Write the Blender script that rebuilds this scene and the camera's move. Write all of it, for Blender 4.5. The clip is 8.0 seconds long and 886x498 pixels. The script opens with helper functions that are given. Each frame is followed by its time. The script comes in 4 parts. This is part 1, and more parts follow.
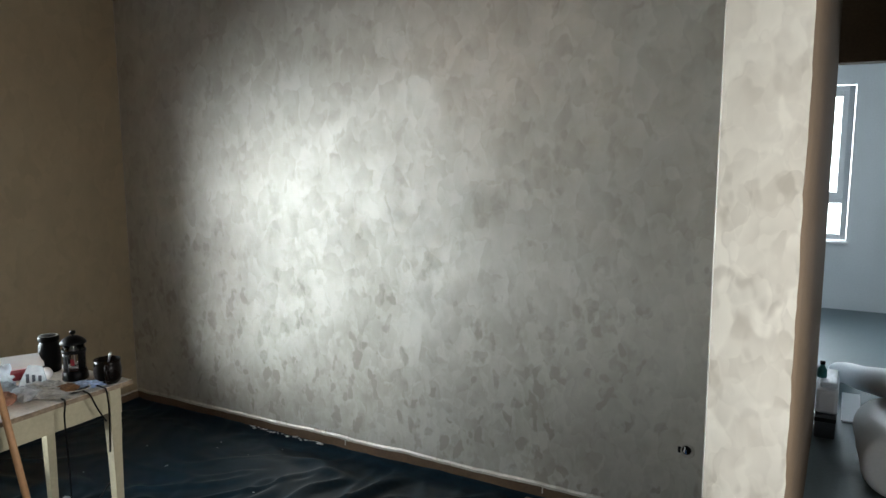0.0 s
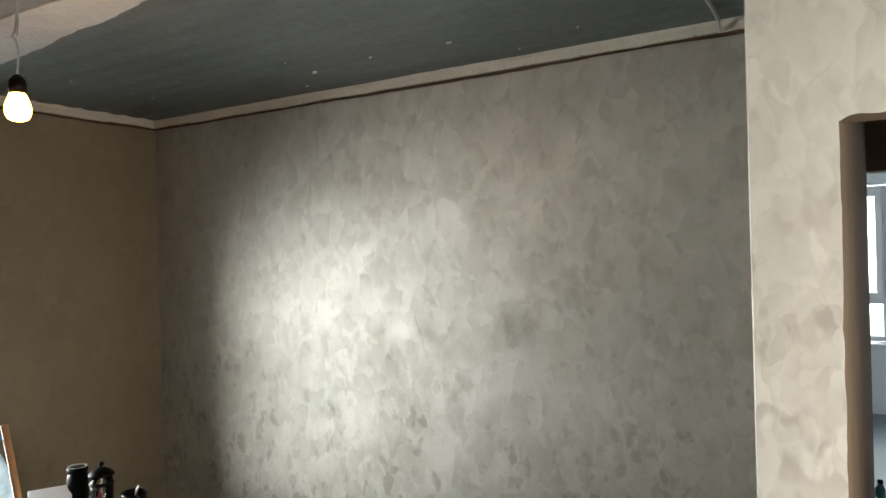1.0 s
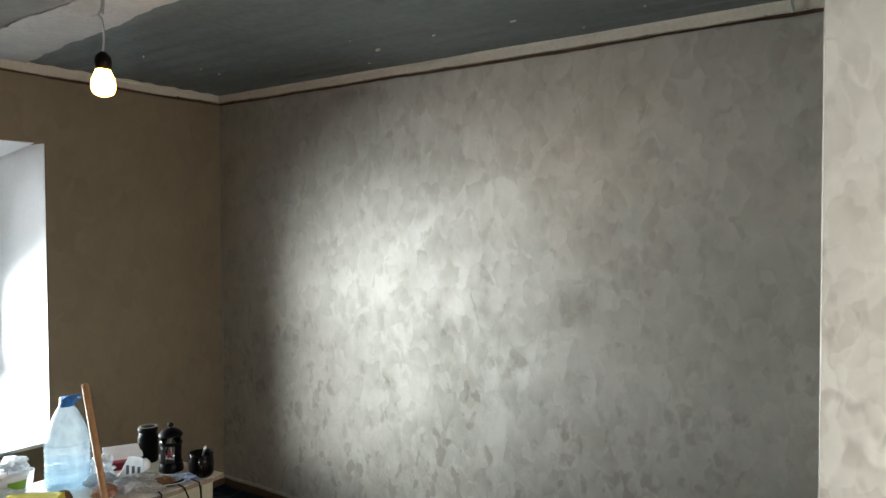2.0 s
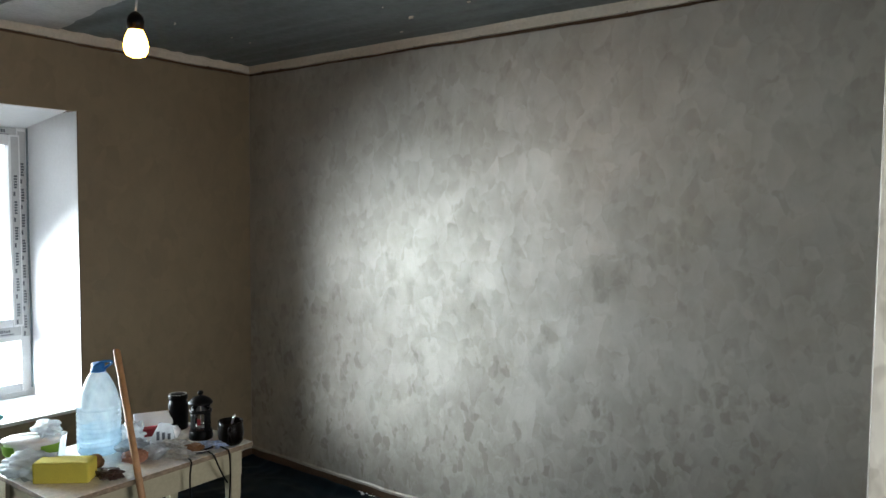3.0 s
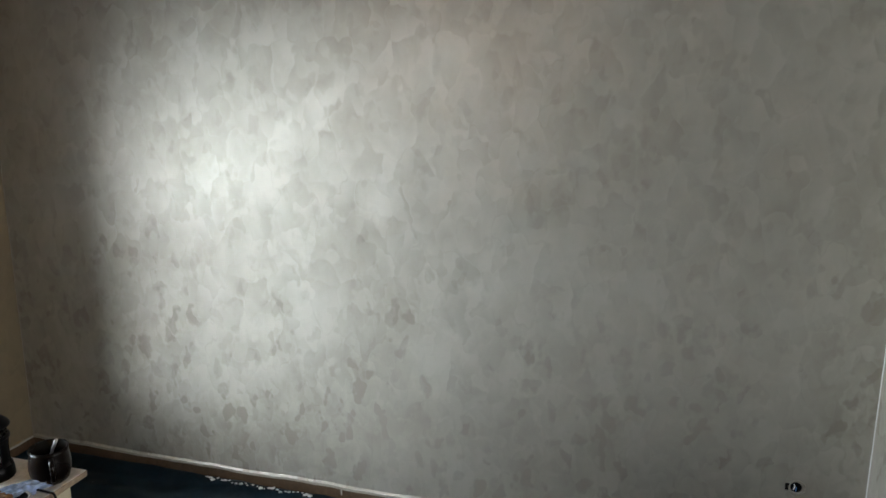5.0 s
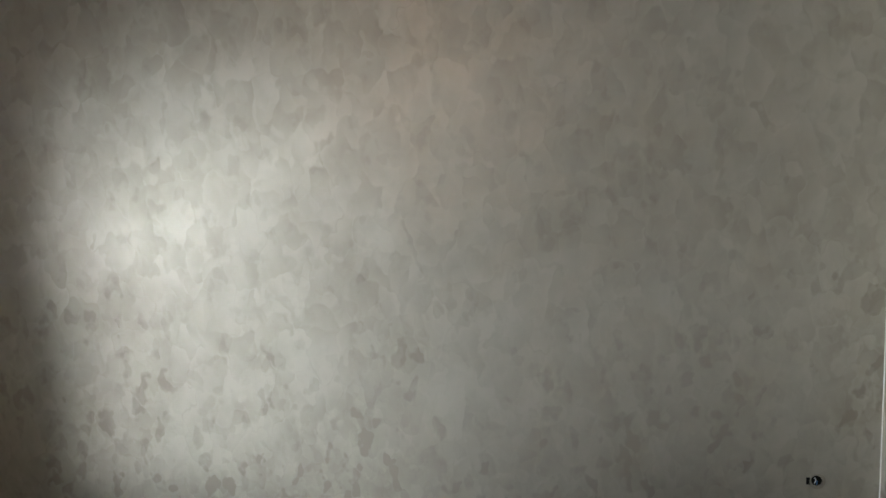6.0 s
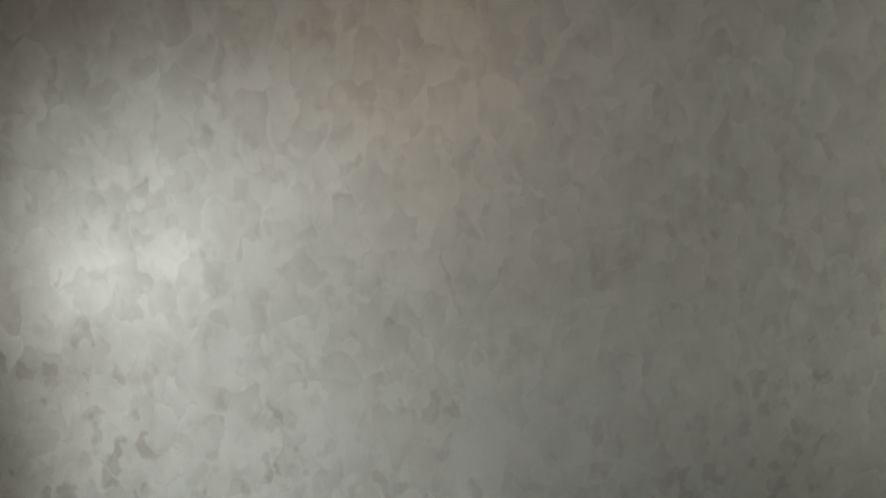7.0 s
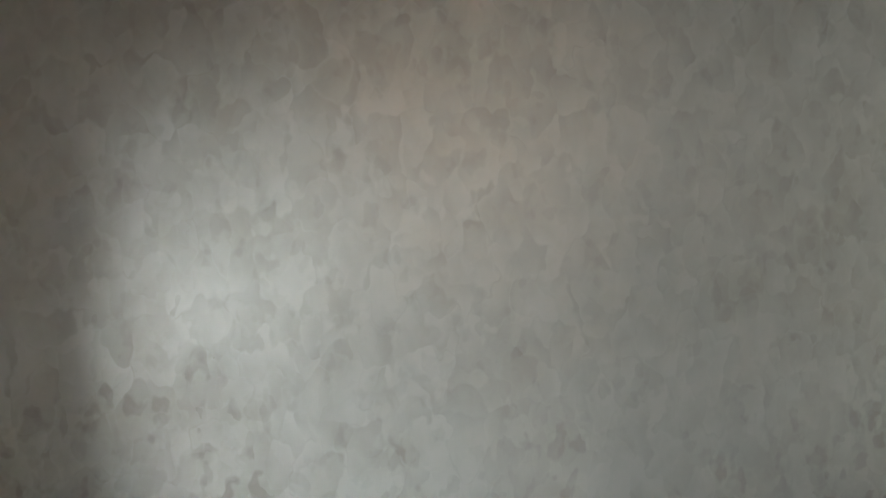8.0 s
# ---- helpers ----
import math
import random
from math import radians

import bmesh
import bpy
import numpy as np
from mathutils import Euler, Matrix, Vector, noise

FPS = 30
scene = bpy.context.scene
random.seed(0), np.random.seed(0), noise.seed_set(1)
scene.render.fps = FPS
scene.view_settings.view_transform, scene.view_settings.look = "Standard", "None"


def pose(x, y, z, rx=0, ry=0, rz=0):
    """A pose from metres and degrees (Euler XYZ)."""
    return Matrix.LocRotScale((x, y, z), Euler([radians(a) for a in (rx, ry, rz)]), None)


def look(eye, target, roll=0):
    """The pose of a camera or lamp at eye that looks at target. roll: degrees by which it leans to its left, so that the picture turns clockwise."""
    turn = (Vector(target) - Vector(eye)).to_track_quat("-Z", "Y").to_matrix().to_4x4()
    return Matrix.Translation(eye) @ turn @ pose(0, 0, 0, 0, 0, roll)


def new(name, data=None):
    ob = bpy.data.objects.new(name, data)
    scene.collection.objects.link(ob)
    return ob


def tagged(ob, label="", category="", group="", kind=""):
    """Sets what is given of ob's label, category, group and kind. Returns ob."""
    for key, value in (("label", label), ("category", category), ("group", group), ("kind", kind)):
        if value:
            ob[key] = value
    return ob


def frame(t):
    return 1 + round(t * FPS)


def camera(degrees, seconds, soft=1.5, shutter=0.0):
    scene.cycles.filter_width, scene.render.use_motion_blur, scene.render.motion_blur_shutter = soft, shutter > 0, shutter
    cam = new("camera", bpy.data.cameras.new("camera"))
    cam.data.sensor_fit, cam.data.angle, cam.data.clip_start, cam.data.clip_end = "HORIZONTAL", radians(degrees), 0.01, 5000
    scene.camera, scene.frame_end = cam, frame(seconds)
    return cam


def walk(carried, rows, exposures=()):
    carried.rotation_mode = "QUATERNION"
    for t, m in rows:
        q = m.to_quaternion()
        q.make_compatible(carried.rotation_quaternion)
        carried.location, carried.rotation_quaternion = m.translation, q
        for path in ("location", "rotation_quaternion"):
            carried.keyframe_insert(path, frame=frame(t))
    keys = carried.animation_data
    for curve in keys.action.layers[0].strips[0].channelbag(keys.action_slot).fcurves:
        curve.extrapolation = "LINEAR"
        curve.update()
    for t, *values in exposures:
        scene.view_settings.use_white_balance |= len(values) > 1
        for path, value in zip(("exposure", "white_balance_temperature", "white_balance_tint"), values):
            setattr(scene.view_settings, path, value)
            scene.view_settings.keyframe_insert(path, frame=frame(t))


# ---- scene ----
cam = camera(63.1, 8.0)
PATH = [
    (0, (4.136, -3.115, 1.71), (3.167, -1.387, 1.435), -0.2),
    (0.3, (4.125, -3.107, 1.694), (3.157, -1.403, 1.296), 0.2),
    (0.5, (4.122, -3.103, 1.69), (3.149, -1.4, 1.3), 0.3),
    (0.7, (4.126, -3.099, 1.724), (3.141, -1.385, 1.426), -0.4),
    (0.8, (4.129, -3.098, 1.756), (3.132, -1.382, 1.507), -0.8),
    (0.9, (4.132, -3.097, 1.789), (3.112, -1.382, 1.656), -1.2),
    (1, (4.133, -3.097, 1.815), (3.085, -1.394, 1.814), -1.5),
    (1.2, (4.125, -3.107, 1.842), (3.066, -1.411, 1.893), -1.5),
    (1.5, (4.111, -3.144, 1.849), (3.029, -1.462, 1.871), -0.9),
    (1.7, (4.111, -3.163, 1.843), (3.004, -1.497, 1.82), -0.6),
    (2.8, (4.098, -3.163, 1.748), (2.856, -1.599, 1.65), 0.0),
    (3, (4.054, -3.141, 1.775), (2.845, -1.552, 1.659), 0.5),
    (3.3, (4.062, -3.112, 1.759), (2.947, -1.457, 1.623), 0.5),
    (3.5, (4.068, -3.092, 1.749), (3.047, -1.382, 1.563), 0.5),
    (3.6, (4.032, -3.036, 1.724), (3.089, -1.289, 1.485), 0.2),
    (3.8, (3.959, -2.925, 1.675), (3.055, -1.167, 1.372), -0.3),
    (4, (3.887, -2.814, 1.626), (3.002, -1.049, 1.309), -0.9),
    (4.2, (3.699, -2.745, 1.65), (2.896, -0.939, 1.345), -0.9),
    (5.3, (2.899, -2.717, 1.848), (2.404, -0.826, 1.424), -1.3),
    (5.5, (2.819, -2.757, 1.758), (2.367, -0.829, 1.479), -2.9),
    (5.6, (2.766, -2.756, 1.743), (2.336, -0.828, 1.431), -3.4),
    (5.7, (2.703, -2.755, 1.734), (2.292, -0.827, 1.395), -3.5),
    (5.8, (2.633, -2.753, 1.730), (2.262, -0.817, 1.389), -3.4),
    (5.9, (2.560, -2.751, 1.728), (2.268, -0.796, 1.418), -3.0),
    (6, (2.486, -2.749, 1.728), (2.28, -0.778, 1.459), -2.6),
    (6.2, (2.348, -2.747, 1.738), (2.316, -0.761, 1.505), -1.9),
    (6.5, (2.169, -2.731, 1.755), (2.286, -0.745, 1.55), -1.5),
    (6.7, (2.071, -2.652, 1.755), (2.234, -0.670, 1.547), -1.4),
    (6.8, (2.027, -2.583, 1.754), (2.178, -0.600, 1.544), -1.4),
    (7, (1.951, -2.431, 1.754), (2.038, -0.444, 1.539), -1.3),
    (7.5, (1.747, -2.232, 1.754), (1.792, -0.237, 1.628), -1.3),
    (8, (1.336, -2.346, 1.66), (1.58, -0.361, 1.605), -0.6),
]
walk(cam, [(t, look(eye, target, roll)) for t, eye, target, roll in PATH],
     exposures=((0, -0.55, 6550, 11), (0.5, -0.55, 6500, 11), (1.0, -0.55, 7050, 13), (1.5, -0.55, 6950, 12), (2.8, -0.83, 6450, 11), (3.2, -0.83, 6450, 11), (4.0, -0.55, 6500, 11), (5.3, -0.41, 6600, 11), (6.5, -0.39, 7000, 13), (7.0, -0.36, 6700, 11), (7.3, -0.40, 6480, 10), (8, -0.16, 6420, 10)))

# ---- light and world ----
world = bpy.data.worlds.new("overcast")
scene.world = world
world.use_nodes = True
wn = world.node_tree
sky = wn.nodes.new("ShaderNodeTexSky")
sky.sky_type = 'NISHITA'
sky.sun_disc = False
sky.sun_elevation, sky.sun_rotation = radians(38), radians(250)
wn.links.new(sky.outputs[0], wn.nodes["Background"].inputs[0])
wn.nodes["Background"].inputs[1].default_value = 0.15


def lamp(name, kind, m, energy, color=(1, 1, 1), **kw):
    data = bpy.data.lights.new(name, kind)
    data.energy, data.color = energy, color
    for k, v in kw.items():
        if k == "angle":
            data.angle = v
        if k == "size":
            data.shape, data.size, data.size_y = 'RECTANGLE', v[0], v[1]
    ob = new(name, data)
    ob.matrix_world = m
    return ob


lamp("sun", 'SUN', look((-6, 3, 8), (0, 0, 0)), 0.5, (1, 0.97, 0.93), angle=radians(14))
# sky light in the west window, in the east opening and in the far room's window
lamp("west_daylight", 'AREA', look((-1.10, -2.52, 1.09), (-0.10, -2.52, -0.41)), 1410, (0.86, 0.965, 1.0), size=(2.80, 1.0))
lamp("east_daylight", 'AREA', look((5.46, -1.78, 1.25), (4.2, -1.78, 1.05)), 98, (0.99, 0.98, 0.955), size=(0.9, 1.2))
lamp("far_daylight", 'AREA', look((3.75, 6.0, 1.7), (3.75, 0, 1.0)), 105, (0.80, 0.92, 1.0), size=(1.2, 1.6))
# added fill lamp that brightens the far window's frame, in an unseen opening
lamp("far_east_fill", 'AREA', look((5.46, 3.6, 1.5), (4.0, 3.6, 1.3)), 26, (0.84, 0.94, 1.0), size=(1.1, 1.3))


# ---- materials ----
def mat(name, color=(0.5, 0.5, 0.5), rough=0.6, metal=0.0, vary=0.12, scale=6.0, fine=60.0, bump=0.15, spec=0.5, coat=0.0, trans=0.0, ior=1.45, random_tint=0.0):
    """A surface with stains at a large scale, grain at a fine one, and a fine relief."""
    m = bpy.data.materials.new(name)
    m.use_nodes = True
    nt = m.node_tree
    b = nt.nodes["Principled BSDF"]
    tc = nt.nodes.new("ShaderNodeTexCoord")
    n1 = nt.nodes.new("ShaderNodeTexNoise")
    n1.inputs["Scale"].default_value, n1.inputs["Detail"].default_value = scale, 5
    n2 = nt.nodes.new("ShaderNodeTexNoise")
    n2.inputs["Scale"].default_value, n2.inputs["Detail"].default_value = fine, 3
    for n in (n1, n2):
        nt.links.new(tc.outputs["Object"], n.inputs["Vector"])
    add = nt.nodes.new("ShaderNodeMath")
    add.operation = 'ADD'
    nt.links.new(n1.outputs["Fac"], add.inputs[0])
    nt.links.new(n2.outputs["Fac"], add.inputs[1])
    ramp = nt.nodes.new("ShaderNodeMapRange")
    ramp.inputs["From Min"].default_value, ramp.inputs["From Max"].default_value = 0.6, 1.4
    ramp.inputs["To Min"].default_value, ramp.inputs["To Max"].default_value = 1 - vary, 1 + vary
    nt.links.new(add.outputs[0], ramp.inputs["Value"])
    mul = nt.nodes.new("ShaderNodeVectorMath")
    mul.operation = 'SCALE'
    mul.inputs[0].default_value = color
    nt.links.new(ramp.outputs[0], mul.inputs["Scale"])
    nt.links.new(mul.outputs[0], b.inputs["Base Color"])
    rr = nt.nodes.new("ShaderNodeMapRange")
    rr.inputs["To Min"].default_value, rr.inputs["To Max"].default_value = max(0.02, rough - 0.08), min(1, rough + 0.08)
    nt.links.new(n1.outputs["Fac"], rr.inputs["Value"])
    nt.links.new(rr.outputs[0], b.inputs["Roughness"])
    b.inputs["Metallic"].default_value, b.inputs["Specular IOR Level"].default_value = metal, spec
    b.inputs["Coat Weight"].default_value, b.inputs["Transmission Weight"].default_value, b.inputs["IOR"].default_value = coat, trans, ior
    if bump:
        bp = nt.nodes.new("ShaderNodeBump")
        bp.inputs["Strength"].default_value, bp.inputs["Distance"].default_value = bump, 0.004
        nt.links.new(n2.outputs["Fac"], bp.inputs["Height"])
        nt.links.new(bp.outputs[0], b.inputs["Normal"])
    return m


def plaster(name, light, dark, r_low, r_high, pearl, grow=1.0, stretch=0.72, slant=0.044, fall=0.35, commas=0.85):
    """Trowelled pearl plaster: overlapping strokes, each crisp on one side and fading on the other, with small dark commas between them."""
    m = bpy.data.materials.new(name)
    m.use_nodes = True
    nt = m.node_tree
    b = nt.nodes["Principled BSDF"]
    L = nt.links.new

    def node(kind, **kw):
        n = nt.nodes.new(kind)
        for k, v in kw.items():
            n.inputs[k].default_value = v
        return n

    def put(value, socket):
        if isinstance(value, (int, float, tuple)):
            socket.default_value = value
        else:
            L(value, socket)

    def calc(op, a, c, d=0.0, clamp=False):
        n = node("ShaderNodeMath")
        n.operation, n.use_clamp = op, clamp
        for k, v in enumerate((a, c, d)):
            put(v, n.inputs[k])
        return n.outputs[0]

    def vec(op, a, c, out=0):
        n = node("ShaderNodeVectorMath")
        n.operation = op
        put(a, n.inputs[0])
        put(c, n.inputs[1])
        return n.outputs[out]

    def ranged(v, lo, hi, to_lo, to_hi, smooth=False):
        n = node("ShaderNodeMapRange")
        n.interpolation_type = 'SMOOTHSTEP' if smooth else 'LINEAR'
        for k, x in zip(("From Min", "From Max", "To Min", "To Max"), (lo, hi, to_lo, to_hi)):
            n.inputs[k].default_value = x
        L(v, n.inputs["Value"])
        return n.outputs[0]

    def noise_at(where, scale, detail, rough=0.5, bend=0.0):
        n = node("ShaderNodeTexNoise", Scale=scale, Detail=detail, Roughness=rough, Distortion=bend)
        L(where, n.inputs["Vector"])
        return n
    tc = node("ShaderNodeTexCoord")
    mp = node("ShaderNodeMapping", Scale=(1.0, 1.0, stretch), Rotation=(0.2, 0.25, 0.1))
    L(tc.outputs["Object"], mp.inputs["Vector"])

    def strokes(scale, wscale, amp, soft, shift):
        """One coat of strokes: its fading tone, each stroke's chance value, its slant and the distance to its middle."""
        n = noise_at(mp.outputs[0], wscale / grow, 2.0, 0.55)
        away = vec('MULTIPLY', vec('SUBTRACT', n.outputs["Color"], (0.5, 0.5, 0.5)), (amp * grow, amp * grow, amp * grow))
        where = vec('ADD', vec('ADD', mp.outputs[0], (shift, shift * 0.7, shift * 1.3)), away)
        c = node("ShaderNodeTexVoronoi", Scale=scale / grow, Randomness=1.0)
        c.feature = 'SMOOTH_F1'
        c.inputs["Smoothness"].default_value = soft
        L(where, c.inputs["Vector"])
        lean = vec('SUBTRACT', c.outputs["Color"], (0.5, 0.5, 0.5))
        across = vec('DOT_PRODUCT', vec('SUBTRACT', where, c.outputs["Position"]), vec('NORMALIZE', lean, (0, 0, 0)), 1)
        sep = node("ShaderNodeSeparateColor")
        L(c.outputs["Color"], sep.inputs[0])
        return calc('MULTIPLY', across, scale / grow), sep.outputs[0], lean, c.outputs["Distance"]
    fade1, chance1, lean1, _ = strokes(12.5, 9.0, 0.18, 0.32, 0.0)
    fade2, chance2, lean2, _ = strokes(21.0, 15.0, 0.12, 0.26, 3.1)
    _, chance3, lean3, reach3 = strokes(14.0, 12.0, 0.16, 0.10, 7.7)
    soft = noise_at(mp.outputs[0], 4.5 / grow, 5.0, 0.6, 0.5).outputs["Fac"]
    big = noise_at(tc.outputs["Object"], 1.1, 3.0).outputs["Fac"]
    grain = noise_at(tc.outputs["Object"], 140.0, 3.0).outputs["Fac"]
    # commas gather in drifts and grow stronger towards the lower half
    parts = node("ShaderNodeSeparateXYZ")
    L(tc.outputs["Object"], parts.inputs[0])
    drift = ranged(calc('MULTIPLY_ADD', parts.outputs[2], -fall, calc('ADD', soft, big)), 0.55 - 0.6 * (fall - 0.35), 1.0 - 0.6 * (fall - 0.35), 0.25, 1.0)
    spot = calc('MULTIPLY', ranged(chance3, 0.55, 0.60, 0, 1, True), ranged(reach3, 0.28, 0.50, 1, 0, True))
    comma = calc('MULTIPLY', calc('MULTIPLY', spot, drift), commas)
    coat1 = calc('MULTIPLY_ADD', fade1, 0.38, calc('MULTIPLY_ADD', chance1, 0.27, -0.135))
    coat2 = calc('MULTIPLY_ADD', fade2, 0.30, calc('MULTIPLY_ADD', chance2, 0.26, -0.13))
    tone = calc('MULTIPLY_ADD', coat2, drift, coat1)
    tone = calc('ADD', tone, calc('MULTIPLY_ADD', calc('ADD', soft, big), 0.7, -0.36))
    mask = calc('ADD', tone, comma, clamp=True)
    col = node("ShaderNodeMix")
    col.data_type = 'RGBA'
    col.inputs[6].default_value, col.inputs[7].default_value = (*light, 1), (*dark, 1)
    L(mask, col.inputs[0])
    L(col.outputs[2], b.inputs["Base Color"])
    L(ranged(mask, 0, 1, r_low, r_high), b.inputs["Roughness"])
    L(ranged(mask, 0, 1, pearl, pearl * 0.7), b.inputs["Metallic"])
    b.inputs["Specular IOR Level"].default_value = 0.6
    bp = node("ShaderNodeBump", Strength=0.22, Distance=0.0014)
    L(calc('MULTIPLY_ADD', grain, 0.035, calc('MULTIPLY_ADD', soft, 0.5, calc('MULTIPLY', comma, -0.35))), bp.inputs["Height"])
    # each trowelled stroke lies at its own slight slant
    geo = node("ShaderNodeNewGeometry")
    lean = vec('MULTIPLY', vec('ADD', lean1, lean2), (slant, slant, slant))
    L(vec('NORMALIZE', vec('ADD', geo.outputs["Normal"], lean), (0, 0, 0)), bp.inputs["Normal"])
    L(bp.outputs[0], b.inputs["Normal"])
    return m


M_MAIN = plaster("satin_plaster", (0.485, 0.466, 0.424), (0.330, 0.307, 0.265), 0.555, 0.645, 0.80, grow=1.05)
# west wall: same plaster, with shade and warm bulb light put into its colour
M_LEFT = plaster("satin_plaster_shaded", (0.226, 0.180, 0.113), (0.178, 0.140, 0.088), 0.45, 0.6, 0.2, grow=1.3, commas=0.35)
M_PIER = plaster("light_plaster", (0.84, 0.815, 0.725), (0.47, 0.44, 0.37), 0.42, 0.62, 0.15, grow=1.2, stretch=0.62, fall=0.0, commas=0.4)
M_BARE = mat("bare_render", (0.105, 0.072, 0.042), 0.9, vary=0.25, scale=4, bump=0.5)
M_BROWN = mat("old_brown_wall", (0.078, 0.045, 0.024), 0.85, vary=0.3, scale=7, bump=0.6)
M_LIP = mat("white_filler", (0.31, 0.295, 0.26), 0.7, vary=0.15, scale=9, bump=0.5)
# white filler, darkened so that its colour carries the ceiling's dimness
M_STRIP = mat("dimmed_white_filler", (0.43, 0.425, 0.41), 0.8, vary=0.16, scale=7, bump=0.4)
M_WHITE = mat("white_paint", (0.78, 0.79, 0.80), 0.55, vary=0.05, bump=0.1)
M_FARWALL = mat("pale_wall", (0.72, 0.76, 0.78), 0.7, vary=0.06, scale=2, bump=0.1)
M_CONCRETE = mat("grey_floor", (0.135, 0.18, 0.20), 0.55, vary=0.15, scale=2, bump=0.2)
M_CEIL = mat("dark_primed_ceiling", (0.090, 0.105, 0.106), 0.5, vary=0.35, scale=3, fine=25, bump=0.3)
M_CEIL2 = mat("raw_grey_ceiling", (0.17, 0.165, 0.155), 0.8, vary=0.2, scale=3, fine=30, bump=0.4)
M_COVE = mat("cream_filler", (0.50, 0.455, 0.38), 0.75, vary=0.14, scale=8, bump=0.4)
M_FILM = mat("black_film", (0.005, 0.015, 0.024), 0.34, vary=0.5, scale=5, fine=45, bump=0.06, spec=0.21)
M_TABLE = mat("cream_table_paint", (0.44, 0.40, 0.28), 0.45, vary=0.12, scale=9, bump=0.2)
M_TOP = mat("worn_white_top", (0.80, 0.78, 0.73), 0.4, vary=0.22, scale=14, bump=0.3)
M_EDGE = mat("dark_worn_edge", (0.24, 0.185, 0.13), 0.7, vary=0.4, scale=30, bump=0.4)
M_POLE = mat("beech_pole", (0.42, 0.24, 0.12), 0.5, vary=0.2, scale=12, bump=0.2)
M_BATTEN = mat("rough_batten", (0.22, 0.17, 0.12), 0.8, vary=0.3, scale=18, bump=0.5)
M_BLACK = mat("black_plastic", (0.003, 0.003, 0.0035), 0.40, vary=0.3, bump=0.05, spec=0.10)
M_BLUE = mat("blue_plastic", (0.02, 0.15, 0.44), 0.35, vary=0.1, bump=0.05)
M_YELLOW = mat("yellow_sponge", (0.62, 0.55, 0.09), 0.9, vary=0.10, scale=20, fine=220, bump=0.4)
M_GREEN = mat("green_plastic", (0.22, 0.42, 0.05), 0.4, vary=0.1, bump=0.05)
M_TUB = mat("white_plastic", (0.82, 0.83, 0.84), 0.35, vary=0.05, bump=0.03)
M_RED = mat("red_plastic", (0.20, 0.012, 0.02), 0.5, vary=0.15, bump=0.05)
M_FOIL = mat("grey_wrapper", (0.40, 0.40, 0.38), 0.35, vary=0.4, scale=30, bump=0.4)
M_BLUEFOIL = mat("blue_white_wrapper", (0.28, 0.36, 0.52), 0.35, vary=0.7, scale=28, bump=0.4)
M_BREAD = mat("brown_bread", (0.20, 0.10, 0.045), 0.85, vary=0.35, scale=25, bump=0.7)
M_ROOT = mat("reddish_vegetable", (0.30, 0.15, 0.10), 0.6, vary=0.3, scale=25, bump=0.4)
M_DARKFOOD = mat("dark_brown_wrap", (0.05, 0.025, 0.02), 0.35, vary=0.4, scale=30, bump=0.3)
M_STEEL = mat("steel", (0.62, 0.62, 0.62), 0.28, metal=1.0, vary=0.06, bump=0.03)
M_MUG = mat("dark_amber_glass", (0.004, 0.0025, 0.002), 0.28, vary=0.2, bump=0.0, spec=0.15)
M_BOARD = mat("grey_board", (0.33, 0.32, 0.28), 0.5, vary=0.1, scale=5, bump=0.15)
M_WOOD = mat("pale_wood_handle", (0.52, 0.36, 0.16), 0.55, vary=0.22, scale=14, bump=0.3)
M_FOAM = mat("white_foam", (0.72, 0.76, 0.80), 0.55, vary=0.05, scale=8, bump=0.2)
M_TEAL = mat("teal_plastic", (0.02, 0.16, 0.16), 0.4, vary=0.2, bump=0.05)
M_CRATE = mat("dark_crate", (0.05, 0.06, 0.07), 0.6, vary=0.2, bump=0.1)
M_PVC = mat("white_pvc", (0.74, 0.76, 0.78), 0.35, vary=0.04, bump=0.02)
M_TAPE = mat("pale_tape", (0.46, 0.48, 0.50), 0.45, vary=0.08, bump=0.05)
M_INK = mat("grey_ink", (0.08, 0.09, 0.11), 0.6, vary=0.2, bump=0.0)
M_GREYCABLE = mat("grey_conduit", (0.34, 0.35, 0.35), 0.5, vary=0.1, bump=0.05)
M_PAPER = mat("white_scraps", (0.75, 0.76, 0.78), 0.7, vary=0.1, bump=0.2)


def glassy(name, color, rough, amount):
    """Clear sheet: lets light straight through, with a gloss on top."""
    m = bpy.data.materials.new(name)
    m.use_nodes = True
    nt = m.node_tree
    out = nt.nodes["Material Output"]
    nt.nodes.remove(nt.nodes["Principled BSDF"])
    tr, gl, fr, mx = (nt.nodes.new("ShaderNode" + k) for k in ("BsdfTransparent", "BsdfGlossy", "Fresnel", "MixShader"))
    tr.inputs[0].default_value = (*color, 1)
    gl.inputs["Roughness"].default_value = rough
    fr.inputs["IOR"].default_value = amount
    nt.links.new(fr.outputs[0], mx.inputs[0])
    nt.links.new(tr.outputs[0], mx.inputs[1])
    nt.links.new(gl.outputs[0], mx.inputs[2])
    nt.links.new(mx.outputs[0], out.inputs[0])
    return m


